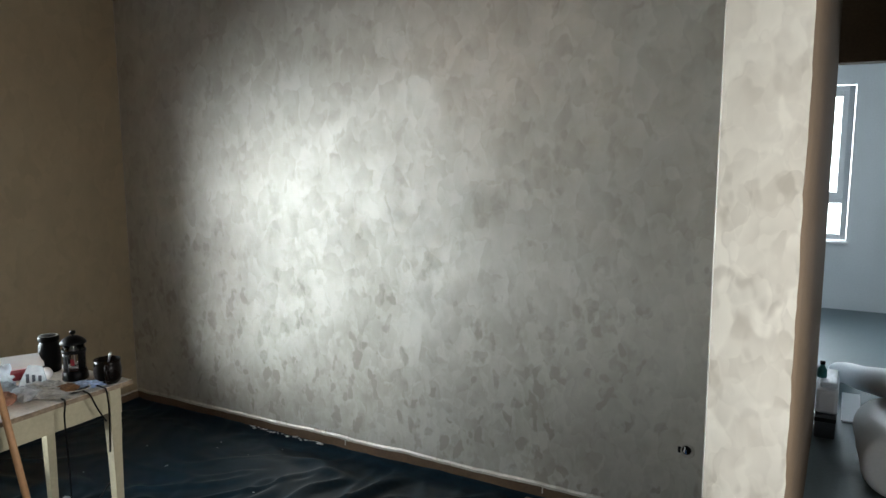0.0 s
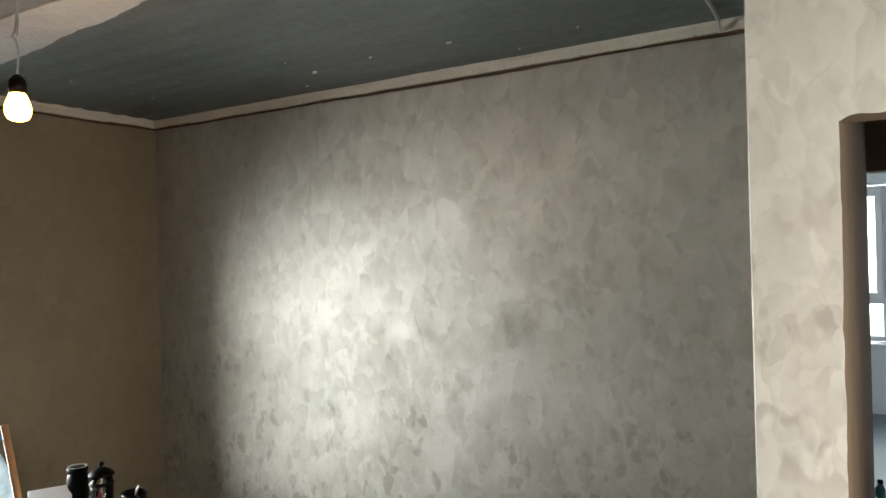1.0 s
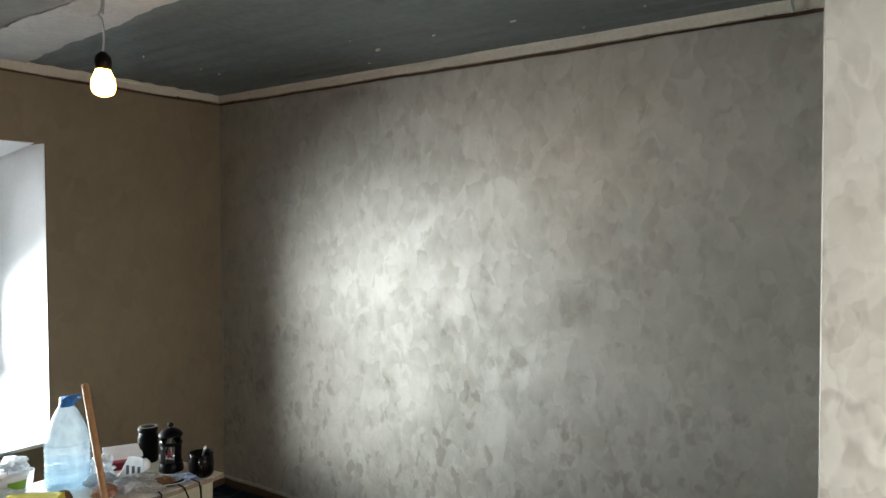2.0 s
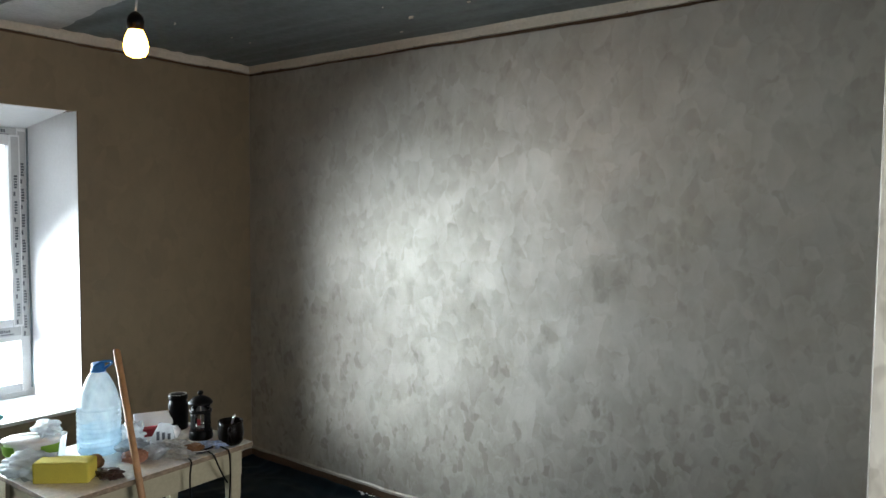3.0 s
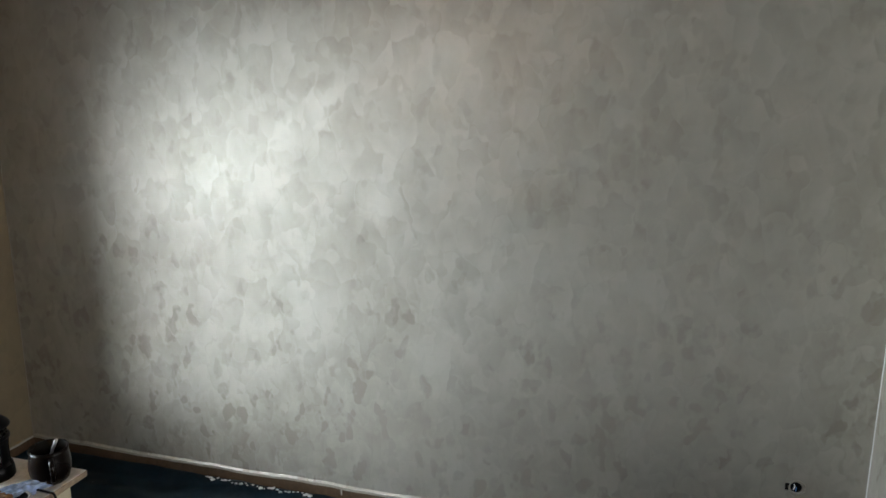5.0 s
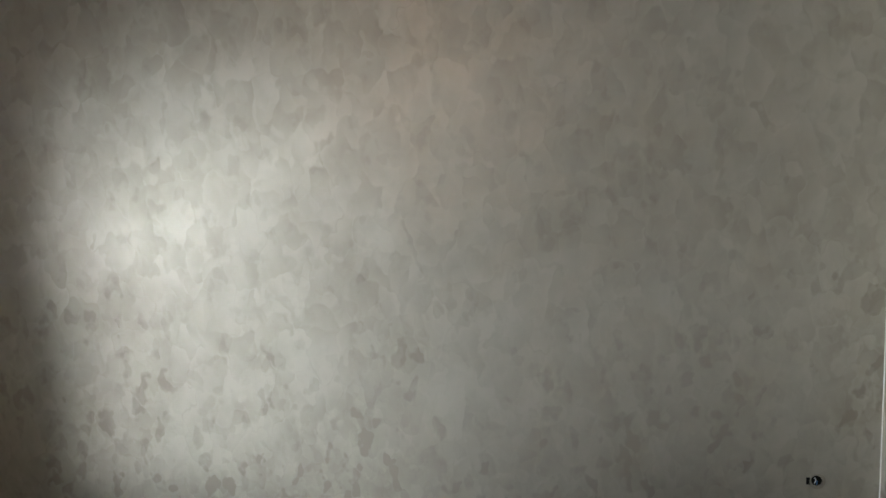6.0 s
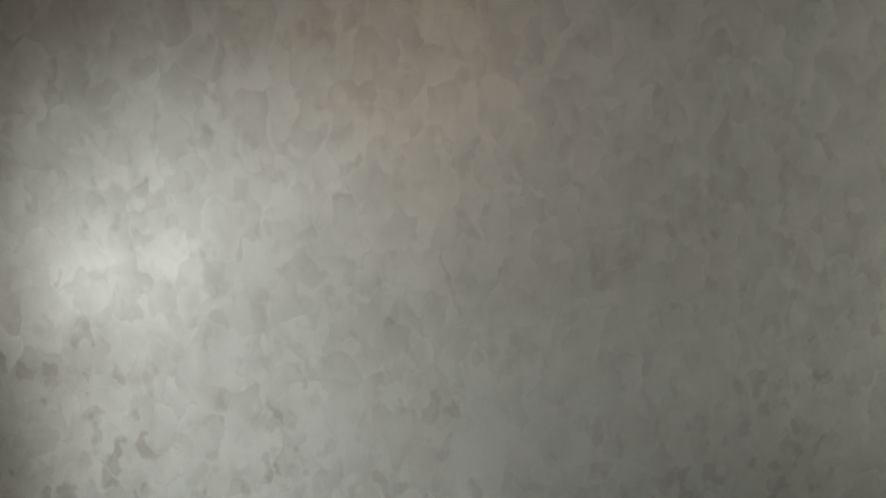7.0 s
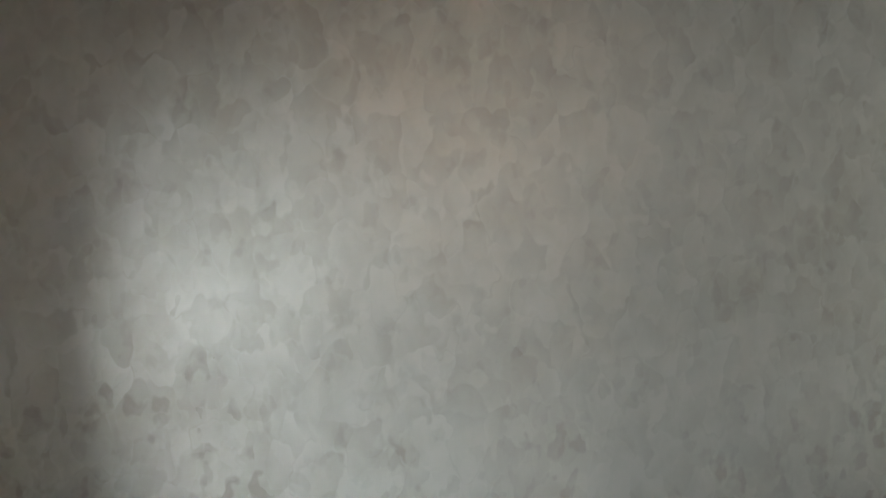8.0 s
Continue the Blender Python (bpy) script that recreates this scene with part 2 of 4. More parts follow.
def milky(name, color, clear, rough):
    """Cloudy thin plastic: part lets light straight through, part scatters it."""
    m = bpy.data.materials.new(name)
    m.use_nodes = True
    nt = m.node_tree
    out, b = nt.nodes["Material Output"], nt.nodes["Principled BSDF"]
    b.inputs["Base Color"].default_value, b.inputs["Roughness"].default_value = (*color, 1), rough
    b.inputs["Specular IOR Level"].default_value = 0.7
    tl, tr, m1, m2 = (nt.nodes.new("ShaderNode" + k) for k in ("BsdfTranslucent", "BsdfTransparent", "MixShader", "MixShader"))
    tl.inputs[0].default_value = (*color, 1)
    tr.inputs[0].default_value = (0.9, 0.96, 1, 1)
    ns = nt.nodes.new("ShaderNodeTexNoise")
    ns.inputs["Scale"].default_value = 5
    rg = nt.nodes.new("ShaderNodeMapRange")
    rg.inputs["To Min"].default_value, rg.inputs["To Max"].default_value = clear - 0.2, clear + 0.2
    nt.links.new(ns.outputs["Fac"], rg.inputs["Value"])
    m1.inputs[0].default_value = 0.35
    nt.links.new(b.outputs[0], m1.inputs[1])
    nt.links.new(tl.outputs[0], m1.inputs[2])
    nt.links.new(rg.outputs[0], m2.inputs[0])
    nt.links.new(m1.outputs[0], m2.inputs[1])
    nt.links.new(tr.outputs[0], m2.inputs[2])
    nt.links.new(m2.outputs[0], out.inputs[0])
    return m


def glow(name, color, strength):
    m = bpy.data.materials.new(name)
    m.use_nodes = True
    b = m.node_tree.nodes["Principled BSDF"]
    b.inputs["Base Color"].default_value = (*color, 1)
    b.inputs["Emission Color"].default_value, b.inputs["Emission Strength"].default_value = (*color, 1), strength
    return m


M_PANE = glassy("window_glass", (0.97, 0.99, 1.0), 0.02, 1.45)
M_JUG = glassy("jug_glass", (0.85, 0.85, 0.85), 0.05, 1.5)
M_PET = milky("cloudy_pet", (0.66, 0.75, 0.79), 0.58, 0.22)
M_WATER = milky("water_in_bottle", (0.35, 0.58, 0.70), 0.7, 0.1)
M_BAG = milky("thin_bag", (0.70, 0.73, 0.75), 0.22, 0.22)
M_CUP = milky("cloudy_cup", (0.78, 0.80, 0.82), 0.35, 0.3)
M_BULB = glow("lit_bulb", (1.0, 0.43, 0.034), 140)
M_HAZE = glow("white_overcast", (0.92, 0.98, 1.0), 9.5)
M_PLAIN = mat("plain_wall", (0.16, 0.147, 0.127), 0.7, vary=0.1, scale=2, bump=0.2)


# ---- building blocks ----
def link(name, bm, material, parent=None, smooth=False):
    me = bpy.data.meshes.new(name)
    bm.normal_update()
    bm.to_mesh(me)
    bm.free()
    if smooth:
        me.polygons.foreach_set("use_smooth", [True] * len(me.polygons))
    for m in (material if isinstance(material, (list, tuple)) else [material]):
        me.materials.append(m)
    ob = new(name, me)
    if parent:
        ob.parent = parent
    return ob


def part(name, bm, material, parent, label="", smooth=False):
    ob = link(name, bm, material, parent, smooth)
    if label:
        ob["label"] = label
    return ob


def thing(name, x, y, z, label, category, group="", turn=0):
    ob = new(name)
    ob.empty_display_size = 0.1
    ob.matrix_world = pose(x, y, z, 0, 0, turn)
    return tagged(ob, label, category, group)


def box(x0, x1, y0, y1, z0, z1, bevel=0.0, bm=None):
    bm = bm or bmesh.new()
    vs = [bm.verts.new((x, y, z)) for x in (x0, x1) for y in (y0, y1) for z in (z0, z1)]
    fs = []
    for q in ((0, 1, 3, 2), (4, 6, 7, 5), (0, 4, 5, 1), (2, 3, 7, 6), (0, 2, 6, 4), (1, 5, 7, 3)):
        fs.append(bm.faces.new([vs[i] for i in q]))
    if bevel:
        bmesh.ops.bevel(bm, geom=list({e for f in fs for e in f.edges}), offset=bevel, segments=2, affect='EDGES', profile=0.5)
    return bm


def lathe(profile, seg=28, bm=None, at=(0, 0, 0)):
    """A turned body from (radius, height) pairs, bottom to top."""
    bm = bm or bmesh.new()
    rings = []
    for r, z in profile:
        if r < 1e-5:
            rings.append([bm.verts.new((at[0], at[1], at[2] + z))])
        else:
            rings.append([bm.verts.new((at[0] + r * math.cos(2 * math.pi * i / seg), at[1] + r * math.sin(2 * math.pi * i / seg), at[2] + z)) for i in range(seg)])
    for a, b in zip(rings, rings[1:]):
        for i in range(seg):
            j = (i + 1) % seg
            q = [a[i % len(a)], a[j % len(a)], b[j % len(b)], b[i % len(b)]]
            q = list(dict.fromkeys(q))
            if len(q) > 2:
                bm.faces.new(q)
    return bm


def tube(points, r, seg=8, bm=None, taper=1.0):
    """A round bar along a line of points, closed at its ends."""
    bm = bm or bmesh.new()
    pts = [Vector(p) for p in points]
    rings = []
    side = None
    for i, p in enumerate(pts):
        d = (pts[min(i + 1, len(pts) - 1)] - pts[max(i - 1, 0)]).normalized()
        side = d.orthogonal().normalized() if side is None else (side - d * side.dot(d)).normalized()
        up = d.cross(side)
        rad = r * (1 + (taper - 1) * i / max(1, len(pts) - 1))
        rings.append([bm.verts.new(p + rad * (math.cos(2 * math.pi * k / seg) * side + math.sin(2 * math.pi * k / seg) * up)) for k in range(seg)])
    for a, b in zip(rings, rings[1:]):
        for k in range(seg):
            bm.faces.new((a[k], a[(k + 1) % seg], b[(k + 1) % seg], b[k]))
    bm.faces.new(rings[0][::-1])
    bm.faces.new(rings[-1])
    return bm


def slab(name, x0, x1, y0, y1, z0, z1, material, label, category="wall", bevel=0.0):
    ob = link(name, box(x0, x1, y0, y1, z0, z1, bevel), material)
    return tagged(ob, label, category, kind="structure")


def bend(pts, n=8):
    """A smooth line through points (Catmull-Rom)."""
    p = [Vector(q) for q in pts]
    p = [p[0] * 2 - p[1]] + p + [p[-1] * 2 - p[-2]]
    out = []
    for i in range(1, len(p) - 2):
        for k in range(n):
            t = k / n
            out.append(0.5 * ((2 * p[i]) + (p[i + 1] - p[i - 1]) * t + (2 * p[i - 1] - 5 * p[i] + 4 * p[i + 1] - p[i + 2]) * t * t + (3 * p[i] - p[i - 1] - 3 * p[i + 1] + p[i + 2]) * t ** 3))
    return out + [p[-2]]


# ---- structure ----
L, P, H = 3.832, -1.097, 2.714          # length of the plastered wall, face of the pier, ceiling
EAST, SOUTH, FAR = 5.4, -4.75, 5.55
W0, W1, WB, WT = -2.70, -1.17, 0.63, 2.285   # west window opening
TOP = 2.650                             # where the plaster ends under the ceiling

# north wall: masonry core and the plaster skin that stops short of floor and ceiling
slab("wall_north", -0.60, L, 0.018, 0.25, -0.1, H + 0.1, M_BROWN, "brown bare masonry showing above and below the plaster")


def skin(name, length, height, axis, material, label, z0=0.085):
    """A plaster skin with an uneven lower and upper edge. axis 'x': in the plane y=0; 'y': in the plane x=0, running to -y."""
    bm = bmesh.new()
    n = int(length / 0.05)
    rows = []
    for i in range(n + 1):
        s = length * i / n
        lo = z0 + 0.010 * noise.noise((s * 2.1, 3.1, z0)) + 0.006 * noise.noise((s * 11, 1.3, 0))
        hi = height + 0.008 * noise.noise((s * 1.7, 9.1, 0)) + 0.004 * noise.noise((s * 13, 5.3, 0))
        col = []
        for d, z in ((0.018, lo), (-0.006, lo), (-0.006, lo + 0.012), (0, lo + 0.022), (0, hi - 0.006), (0.018, hi)):
            col.append(bm.verts.new((s, d, z) if axis == 'x' else (-d, -s, z)))
        rows.append(col)
    for a, b in zip(rows, rows[1:]):
        for k in range(5):
            f = bm.faces.new((a[k], b[k], b[k + 1], a[k + 1]))
            f.material_index = 1 if k < 2 else 0
    bmesh.ops.recalc_face_normals(bm, faces=bm.faces)
    ob = link(name, bm, [material, M_LIP])
    return tagged(ob, label, "wall", kind="structure")


skin("wall_north_plaster", L, TOP, 'x', M_MAIN, "grey-beige satin decorative plaster with trowelled flakes")
skin("wall_west_plaster_1", 1.165, TOP, 'y', M_LEFT, "satin plaster with shade put into its brown colour, between window and corner")
# west wall round the window, thick old masonry
for nm, y0, y1, z0, z1 in (("wall_west_1", W1, 0.018, -0.1, H + 0.1), ("wall_west_2", W0, W1, -0.1, WB - 0.02), ("wall_west_3", W0, W1, WT, H + 0.1), ("wall_west_4", SOUTH, W0, -0.1, H + 0.1)):
    slab(nm, -0.60, -0.018, y0, y1, z0, z1, M_BROWN, "brown bare masonry showing above and below the plaster")
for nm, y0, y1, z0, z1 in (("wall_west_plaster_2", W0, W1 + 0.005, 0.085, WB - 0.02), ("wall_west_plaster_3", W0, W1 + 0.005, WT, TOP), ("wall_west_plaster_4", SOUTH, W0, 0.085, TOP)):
    slab(nm, -0.018, 0.0, y0, y1, z0, z1, M_LEFT, "satin plaster with shade put into its brown colour, round the window")
# white painted reveal lining and sill
def wedge(name, pts, label):
    """A splayed lining: a solid between two rings of corners."""
    bm = bmesh.new()
    lo, hi = ([bm.verts.new(p) for p in ring] for ring in pts)
    bm.faces.new(lo[::-1])
    bm.faces.new(hi)
    for k in range(len(lo)):
        j = (k + 1) % len(lo)
        bm.faces.new((lo[k], lo[j], hi[j], hi[k]))
    bmesh.ops.recalc_face_normals(bm, faces=bm.faces)
    return tagged(link(name, bm, M_WHITE), label, "window reveal", kind="structure")


D, S = -0.50, 0.054      # depth of the reveal and how far it narrows
for nm, y, k in (("trim_1", W1, -1), ("trim_2", W0, 1)):
    tri = [(0.002, y), (0.002, y + 0.004 * k), (D, y + S * k), (-0.58, y + S * k), (-0.58, y)]
    wedge(nm, [[(x, yy, z) for x, yy in tri] for z in (WB, WT)], "white painted splayed side of the window reveal")
tri = [(0.002, WT), (0.002, WT - 0.004), (D, WT - 0.068), (-0.58, WT - 0.068), (-0.58, WT)]
wedge("trim_3", [[(x, y, z) for x, z in tri] for y in (W0 + 0.055, W1 - 0.055)], "white painted splayed head of the window reveal")
slab("window_sill_1", -0.58, 0.015, W0 - 0.02, W1 + 0.015, WB - 0.02, WB, M_WHITE, "deep white painted window sill", "window sill", bevel=0.004)


def window(name, plane, y0, y1, z0, z1, label, flip=1, upright=None):
    """White PVC window in the plane x=plane, with a fixed lower light and an upper sash. flip -1 mirrors it in y."""
    w = new(name)
    tagged(w, label, "window", kind="structure")
    fr = 0.055
    bm = box(plane, plane + 0.065, y1 - fr, y1, z0, z1, 0.006)
    for a, b, c, d in ((y0, y0 + fr, z0, z1), (y0 + fr, y1 - fr, z1 - fr, z1), (y0 + fr, y1 - fr, z0, z0 + fr)):
        box(plane, plane + 0.065, a, b, c, d, 0.006, bm)
    mid = z0 + (z1 - z0) * 0.235
    box(plane, plane + 0.065, y0 + fr, y1 - fr, mid - 0.06, mid + 0.04, 0.006, bm)
    part("window_frame", bm, M_PVC, w)
    s = 0.05
    bm = box(plane + 0.012, plane + 0.085, y1 - fr - s, y1 - fr + 0.012, mid + 0.028, z1 - fr + 0.012, 0.008)
    for a, b, c, d in ((y0 + fr - 0.012, y0 + fr + s, mid + 0.028, z1 - fr + 0.012), (y0 + fr + s, y1 - fr - s, z1 - fr - s, z1 - fr + 0.012), (y0 + fr + s, y1 - fr - s, mid + 0.028, mid + 0.028 + s)):
        box(plane + 0.012, plane + 0.085, a, b, c, d, 0.008, bm)
    sash = part("sash", bm, M_PVC, w)
    for c, d, inset, holder in ((z0 + fr, mid - 0.06, fr, w), (mid + 0.06, z1 - fr - s + 0.01, fr + s - 0.01, sash)):
        p = part("pane", box(plane + 0.028, plane + 0.036, y0 + inset, y1 - inset, c, d), M_PANE, holder)
        p.visible_shadow = False
    if upright:
        # protective tape on the frame, printed with short dark bars
        rnd = random.Random(4)
        for yy, x in ((y1 - fr * 0.5, plane + 0.0655), (y1 - fr - s * 0.5 + 0.006, plane + 0.0855)):
            lo, hi = (z0 + 0.33, z1 - 0.02) if x < plane + 0.07 else (mid + 0.04, z1 - fr)
            tape = part("tape", box(x, x + 0.0015, yy - 0.02, yy + 0.02, lo, hi), M_TAPE, w)
            z = lo + 0.05
            while z < hi - 0.16:
                bm = bmesh.new()
                for k in range(5):
                    box(x + 0.0015, x + 0.003, yy - 0.008, yy + 0.006 + 0.004 * rnd.random(), z + 0.016 * k, z + 0.016 * k + 0.011, 0, bm)
                box(x + 0.0015, x + 0.003, yy - 0.012, yy - 0.002, z - 0.045, z - 0.02, 0, bm)
                part("print", bm, M_INK, tape)
                z += 0.15
        for zz, x in ((mid, plane + 0.0655), (z1 - fr * 0.5, plane + 0.0655)):
            tape = part("tape", box(x, x + 0.0015, y0 + fr, y1 - fr, zz - 0.026, zz + 0.026), M_TAPE, w)
            y = y1 - fr - 0.06
            while y > y0 + 0.2:
                bm = bmesh.new()
                for k in range(5):
                    box(x + 0.0015, x + 0.003, y - 0.013 * k - 0.009, y - 0.013 * k, zz - 0.004, zz + 0.010 + 0.005 * rnd.random(), 0, bm)
                box(x + 0.0015, x + 0.003, y - 0.05, y + 0.02, zz - 0.018, zz - 0.012, 0, bm)
                part("print", bm, M_INK, tape)
                y -= 0.12
        # mounting foam, its dark grey standing for the shade in the gap
        part("foam_bead", tube(bend([(plane + 0.07, y1 + 0.002, z0 + 0.02), (plane + 0.078, y1 + 0.004, z0 + 0.4), (plane + 0.068, y1 + 0.001, z0 + 0.9), (plane + 0.075, y1 + 0.004, z1)], 10), 0.009, 7), M_CONCRETE, w, "mounting foam, greyed with the shade of its gap")
    return w


window("window_1", -0.565, W0 + S, W1 - S, WB + 0.026, WT - 0.070, "white plastic window with printed protective tape still on", upright=True)
slab("trim_9", -0.575, -0.505, W0 + S, W1 - S, WB, WB + 0.025, M_PVC, "white plastic profile under the window", "window")
bd = link("backdrop", box(-9.0, -8.9, -12, 9, -4, 9), M_HAZE)
tagged(bd, "blank white overcast sky outside the window", "sky", kind="structure")

# plain walls that close the room behind the camera
slab("wall_south", -0.60, EAST + 0.2, SOUTH - 0.25, SOUTH, -0.1, H + 0.1, M_PLAIN, "plain plastered wall")
slab("wall_east_1", EAST, EAST + 0.2, SOUTH, -2.25, -0.1, H + 0.1, M_PLAIN, "plain plastered wall beside an opening")
slab("wall_east_2", EAST, EAST + 0.2, -1.3, 3.0, -0.1, H + 0.1, M_PLAIN, "plain plastered wall beside an opening")
# unseen gap in the far room's east wall, left for the added fill lamp
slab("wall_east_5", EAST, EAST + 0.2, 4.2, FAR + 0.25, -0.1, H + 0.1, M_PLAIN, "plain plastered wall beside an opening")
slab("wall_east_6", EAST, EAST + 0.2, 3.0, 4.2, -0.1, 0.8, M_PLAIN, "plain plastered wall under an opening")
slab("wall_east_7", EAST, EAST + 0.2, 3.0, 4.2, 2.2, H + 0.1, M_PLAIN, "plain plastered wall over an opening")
slab("wall_east_3", EAST, EAST + 0.2, -2.25, -1.3, -0.1, 0.7, M_PLAIN, "plain plastered wall under an opening")
slab("wall_east_4", EAST, EAST + 0.2, -2.25, -1.3, 2.2, H + 0.1, M_PLAIN, "plain plastered wall over an opening")


def ragged(name, x0, x1, y0, y1, z0, z1, material, label):
    """A wall block whose front corner edge at x1 is chipped and wavy."""
    bm = bmesh.new()
    n = 110
    cols = []
    for i in range(n + 1):
        z = z0 + (z1 - z0) * i / n
        c = 0.006 * noise.noise((z * 9, 2.2, 7)) + 0.004 * noise.noise((z * 31, 8.2, 1))
        c *= 0.7 if z < 2.11 else 0.0
        e = x1 + c
        cols.append([bm.verts.new(p) for p in ((x0 + 0.004, y0, z), (x0, y0 + 0.004, z), (x0, y1, z), (x1, y1, z), (x1 + 0.3 * c, y0 + 0.012, z), (e, y0, z))])
    for a, b in zip(cols, cols[1:]):
        for k in range(6):
            j = (k + 1) % 6
            f = bm.faces.new((a[k], b[k], b[j], a[j]))
            f.material_index = 1 if k in (2, 3, 4) else 0 if k == 5 else 2
    bm.faces.new(cols[0])
    bm.faces.new(cols[-1][::-1])
    bmesh.ops.recalc_face_normals(bm, faces=bm.faces)
    return tagged(link(name, bm, material), label, "wall", kind="structure")


# partition whose end is the pier, and the lintel over the passage
ragged("wall_pier", L, 4.040, P, 1.80, -0.1, H + 0.1, [M_PIER, M_BARE, M_MAIN], "light trowelled plaster on the end of a partition wall")
lin = bmesh.new()
n = 60
cols = []
for i in range(n + 1):
    x = 4.040 + (EAST - 4.040) * i / n
    z = 2.10 + 0.012 * (i > 0) + 0.010 * noise.noise((x * 7, 3, 3)) + 0.006 * noise.noise((x * 29, 3, 8))
    cols.append([lin.verts.new(p) for p in ((x, P, z), (x, P, H + 0.1), (x, P + 0.2, H + 0.1), (x, P + 0.2, 2.12), (x, P + 0.012, 2.12))])
for a, b in zip(cols, cols[1:]):
    for k in range(5):
        j = (k + 1) % 5
        f = lin.faces.new((a[k], b[k], b[j], a[j]))
        f.material_index = 0 if k == 0 else 1
lin.faces.new(cols[0])
lin.faces.new(cols[-1])
bmesh.ops.recalc_face_normals(lin, faces=lin.faces)
tagged(link("wall_lintel", lin, [M_PIER, M_BARE]), "light trowelled plaster over a rough passage opening", "wall", kind="structure")
slab("wall_pier_east", 5.15, EAST, P, P + 0.2, -0.1, 2.09, M_PIER, "light trowelled plaster beside a passage opening")
# passage and far room
slab("wall_far_lintel", 4.040, EAST, 1.80, 1.95, 2.20, H, M_BARE, "bare brown wall over the far opening")
slab("wall_far_1", 4.15, EAST, FAR, FAR + 0.25, -0.1, H, M_FARWALL, "pale grey-blue painted wall")
slab("wall_far_2", 3.25, 4.15, FAR, FAR + 0.25, -0.1, 0.72, M_FARWALL, "pale grey-blue painted wall under a window")
slab("wall_far_3", 3.25, 4.15, FAR, FAR + 0.25, 2.36, H, M_FARWALL, "pale grey-blue painted wall over a window")
slab("wall_far_4", 2.2, 3.25, FAR, FAR + 0.25, -0.1, H, M_FARWALL, "pale grey-blue painted wall")
slab("wall_far_west", 2.0, 2.2, 1.95, FAR + 0.25, -0.1, H, M_FARWALL, "pale grey-blue painted wall")
slab("wall_far_south", 2.0, L, 1.70, 1.95, -0.1, H, M_FARWALL, "pale grey-blue painted wall")
slab("floor_far", 2.0, EAST, P + 0.2, FAR + 0.25, -0.1, -0.004, M_CONCRETE, "smooth grey-blue screed floor", "floor")
slab("ceiling_far", 2.0, EAST + 0.2, 0.25, FAR + 0.25, H, H + 0.1, M_FARWALL, "pale painted ceiling", "ceiling")
slab("floor", -0.60, EAST + 0.2, SOUTH - 0.25, 0.25, -0.2, -0.1, M_CONCRETE, "screed floor under black film", "floor")

# ceiling: dark primed boards near the wall, raw grey beyond, ragged white filler between
slab("ceiling_2", -0.60, EAST + 0.2, SOUTH - 0.25, -1.5, H, H + 0.1, M_CEIL2, "raw light grey ceiling", "ceiling")
bm = bmesh.new()
n, k = 120, 4
grid = [[bm.verts.new((-0.60 + (EAST + 0.80) * j / k, 0.25 - 1.75 * i / n, H + 0.0032 * math.sin(i * 0.62 + 1.5 * noise.noise((i * 0.11, 0, 5))) + 0.003 * noise.noise((i * 0.3, j, 0)))) for j in range(k + 1)] for i in range(n + 1)]
for a, b in zip(grid, grid[1:]):
    for j in range(k):
        bm.faces.new((a[j], a[j + 1], b[j + 1], b[j]))
tagged(link("ceiling_1", bm, M_CEIL, smooth=True), "dark blue-grey primed ceiling with faint parallel ridges", "ceiling", kind="structure")
slab("ceiling_slab", -0.60, EAST + 0.2, -1.5, 0.25, H + 0.02, H + 0.12, M_CEIL, "dark ceiling slab", "ceiling")


def ragged_band(name, x0, x1, ya, yb, z, material, label):
    bm = bmesh.new()
    n = 160
    prev = None
    for i in range(n + 1):
        x = x0 + (x1 - x0) * i / n
        a = ya(x) + 0.018 * noise.noise((x * 5, 4.4, 0)) + 0.012 * noise.noise((x * 17, 1.4, 0))
        b = yb(x) + 0.018 * noise.noise((x * 4, 8.4, 0)) + 0.012 * noise.noise((x * 19, 6.4, 0))
        col = [bm.verts.new(p) for p in ((x, a, z + 0.008), (x, a, z), (x, b, z), (x, b, z + 0.008))]
        if prev:
            for q in range(3):
                bm.faces.new((prev[q], col[q], col[q + 1], prev[q + 1]))
        prev = col
    bmesh.ops.recalc_face_normals(bm, faces=bm.faces)
    return tagged(link(name, bm, material), label, "trim", kind="structure")


ragged_band("trim_4", 0.0, EAST, lambda x: -1.262 - 0.11 * min(x, 2.0), lambda x: -1.66, H - 0.007, M_STRIP, "ragged white filler strip across the ceiling")


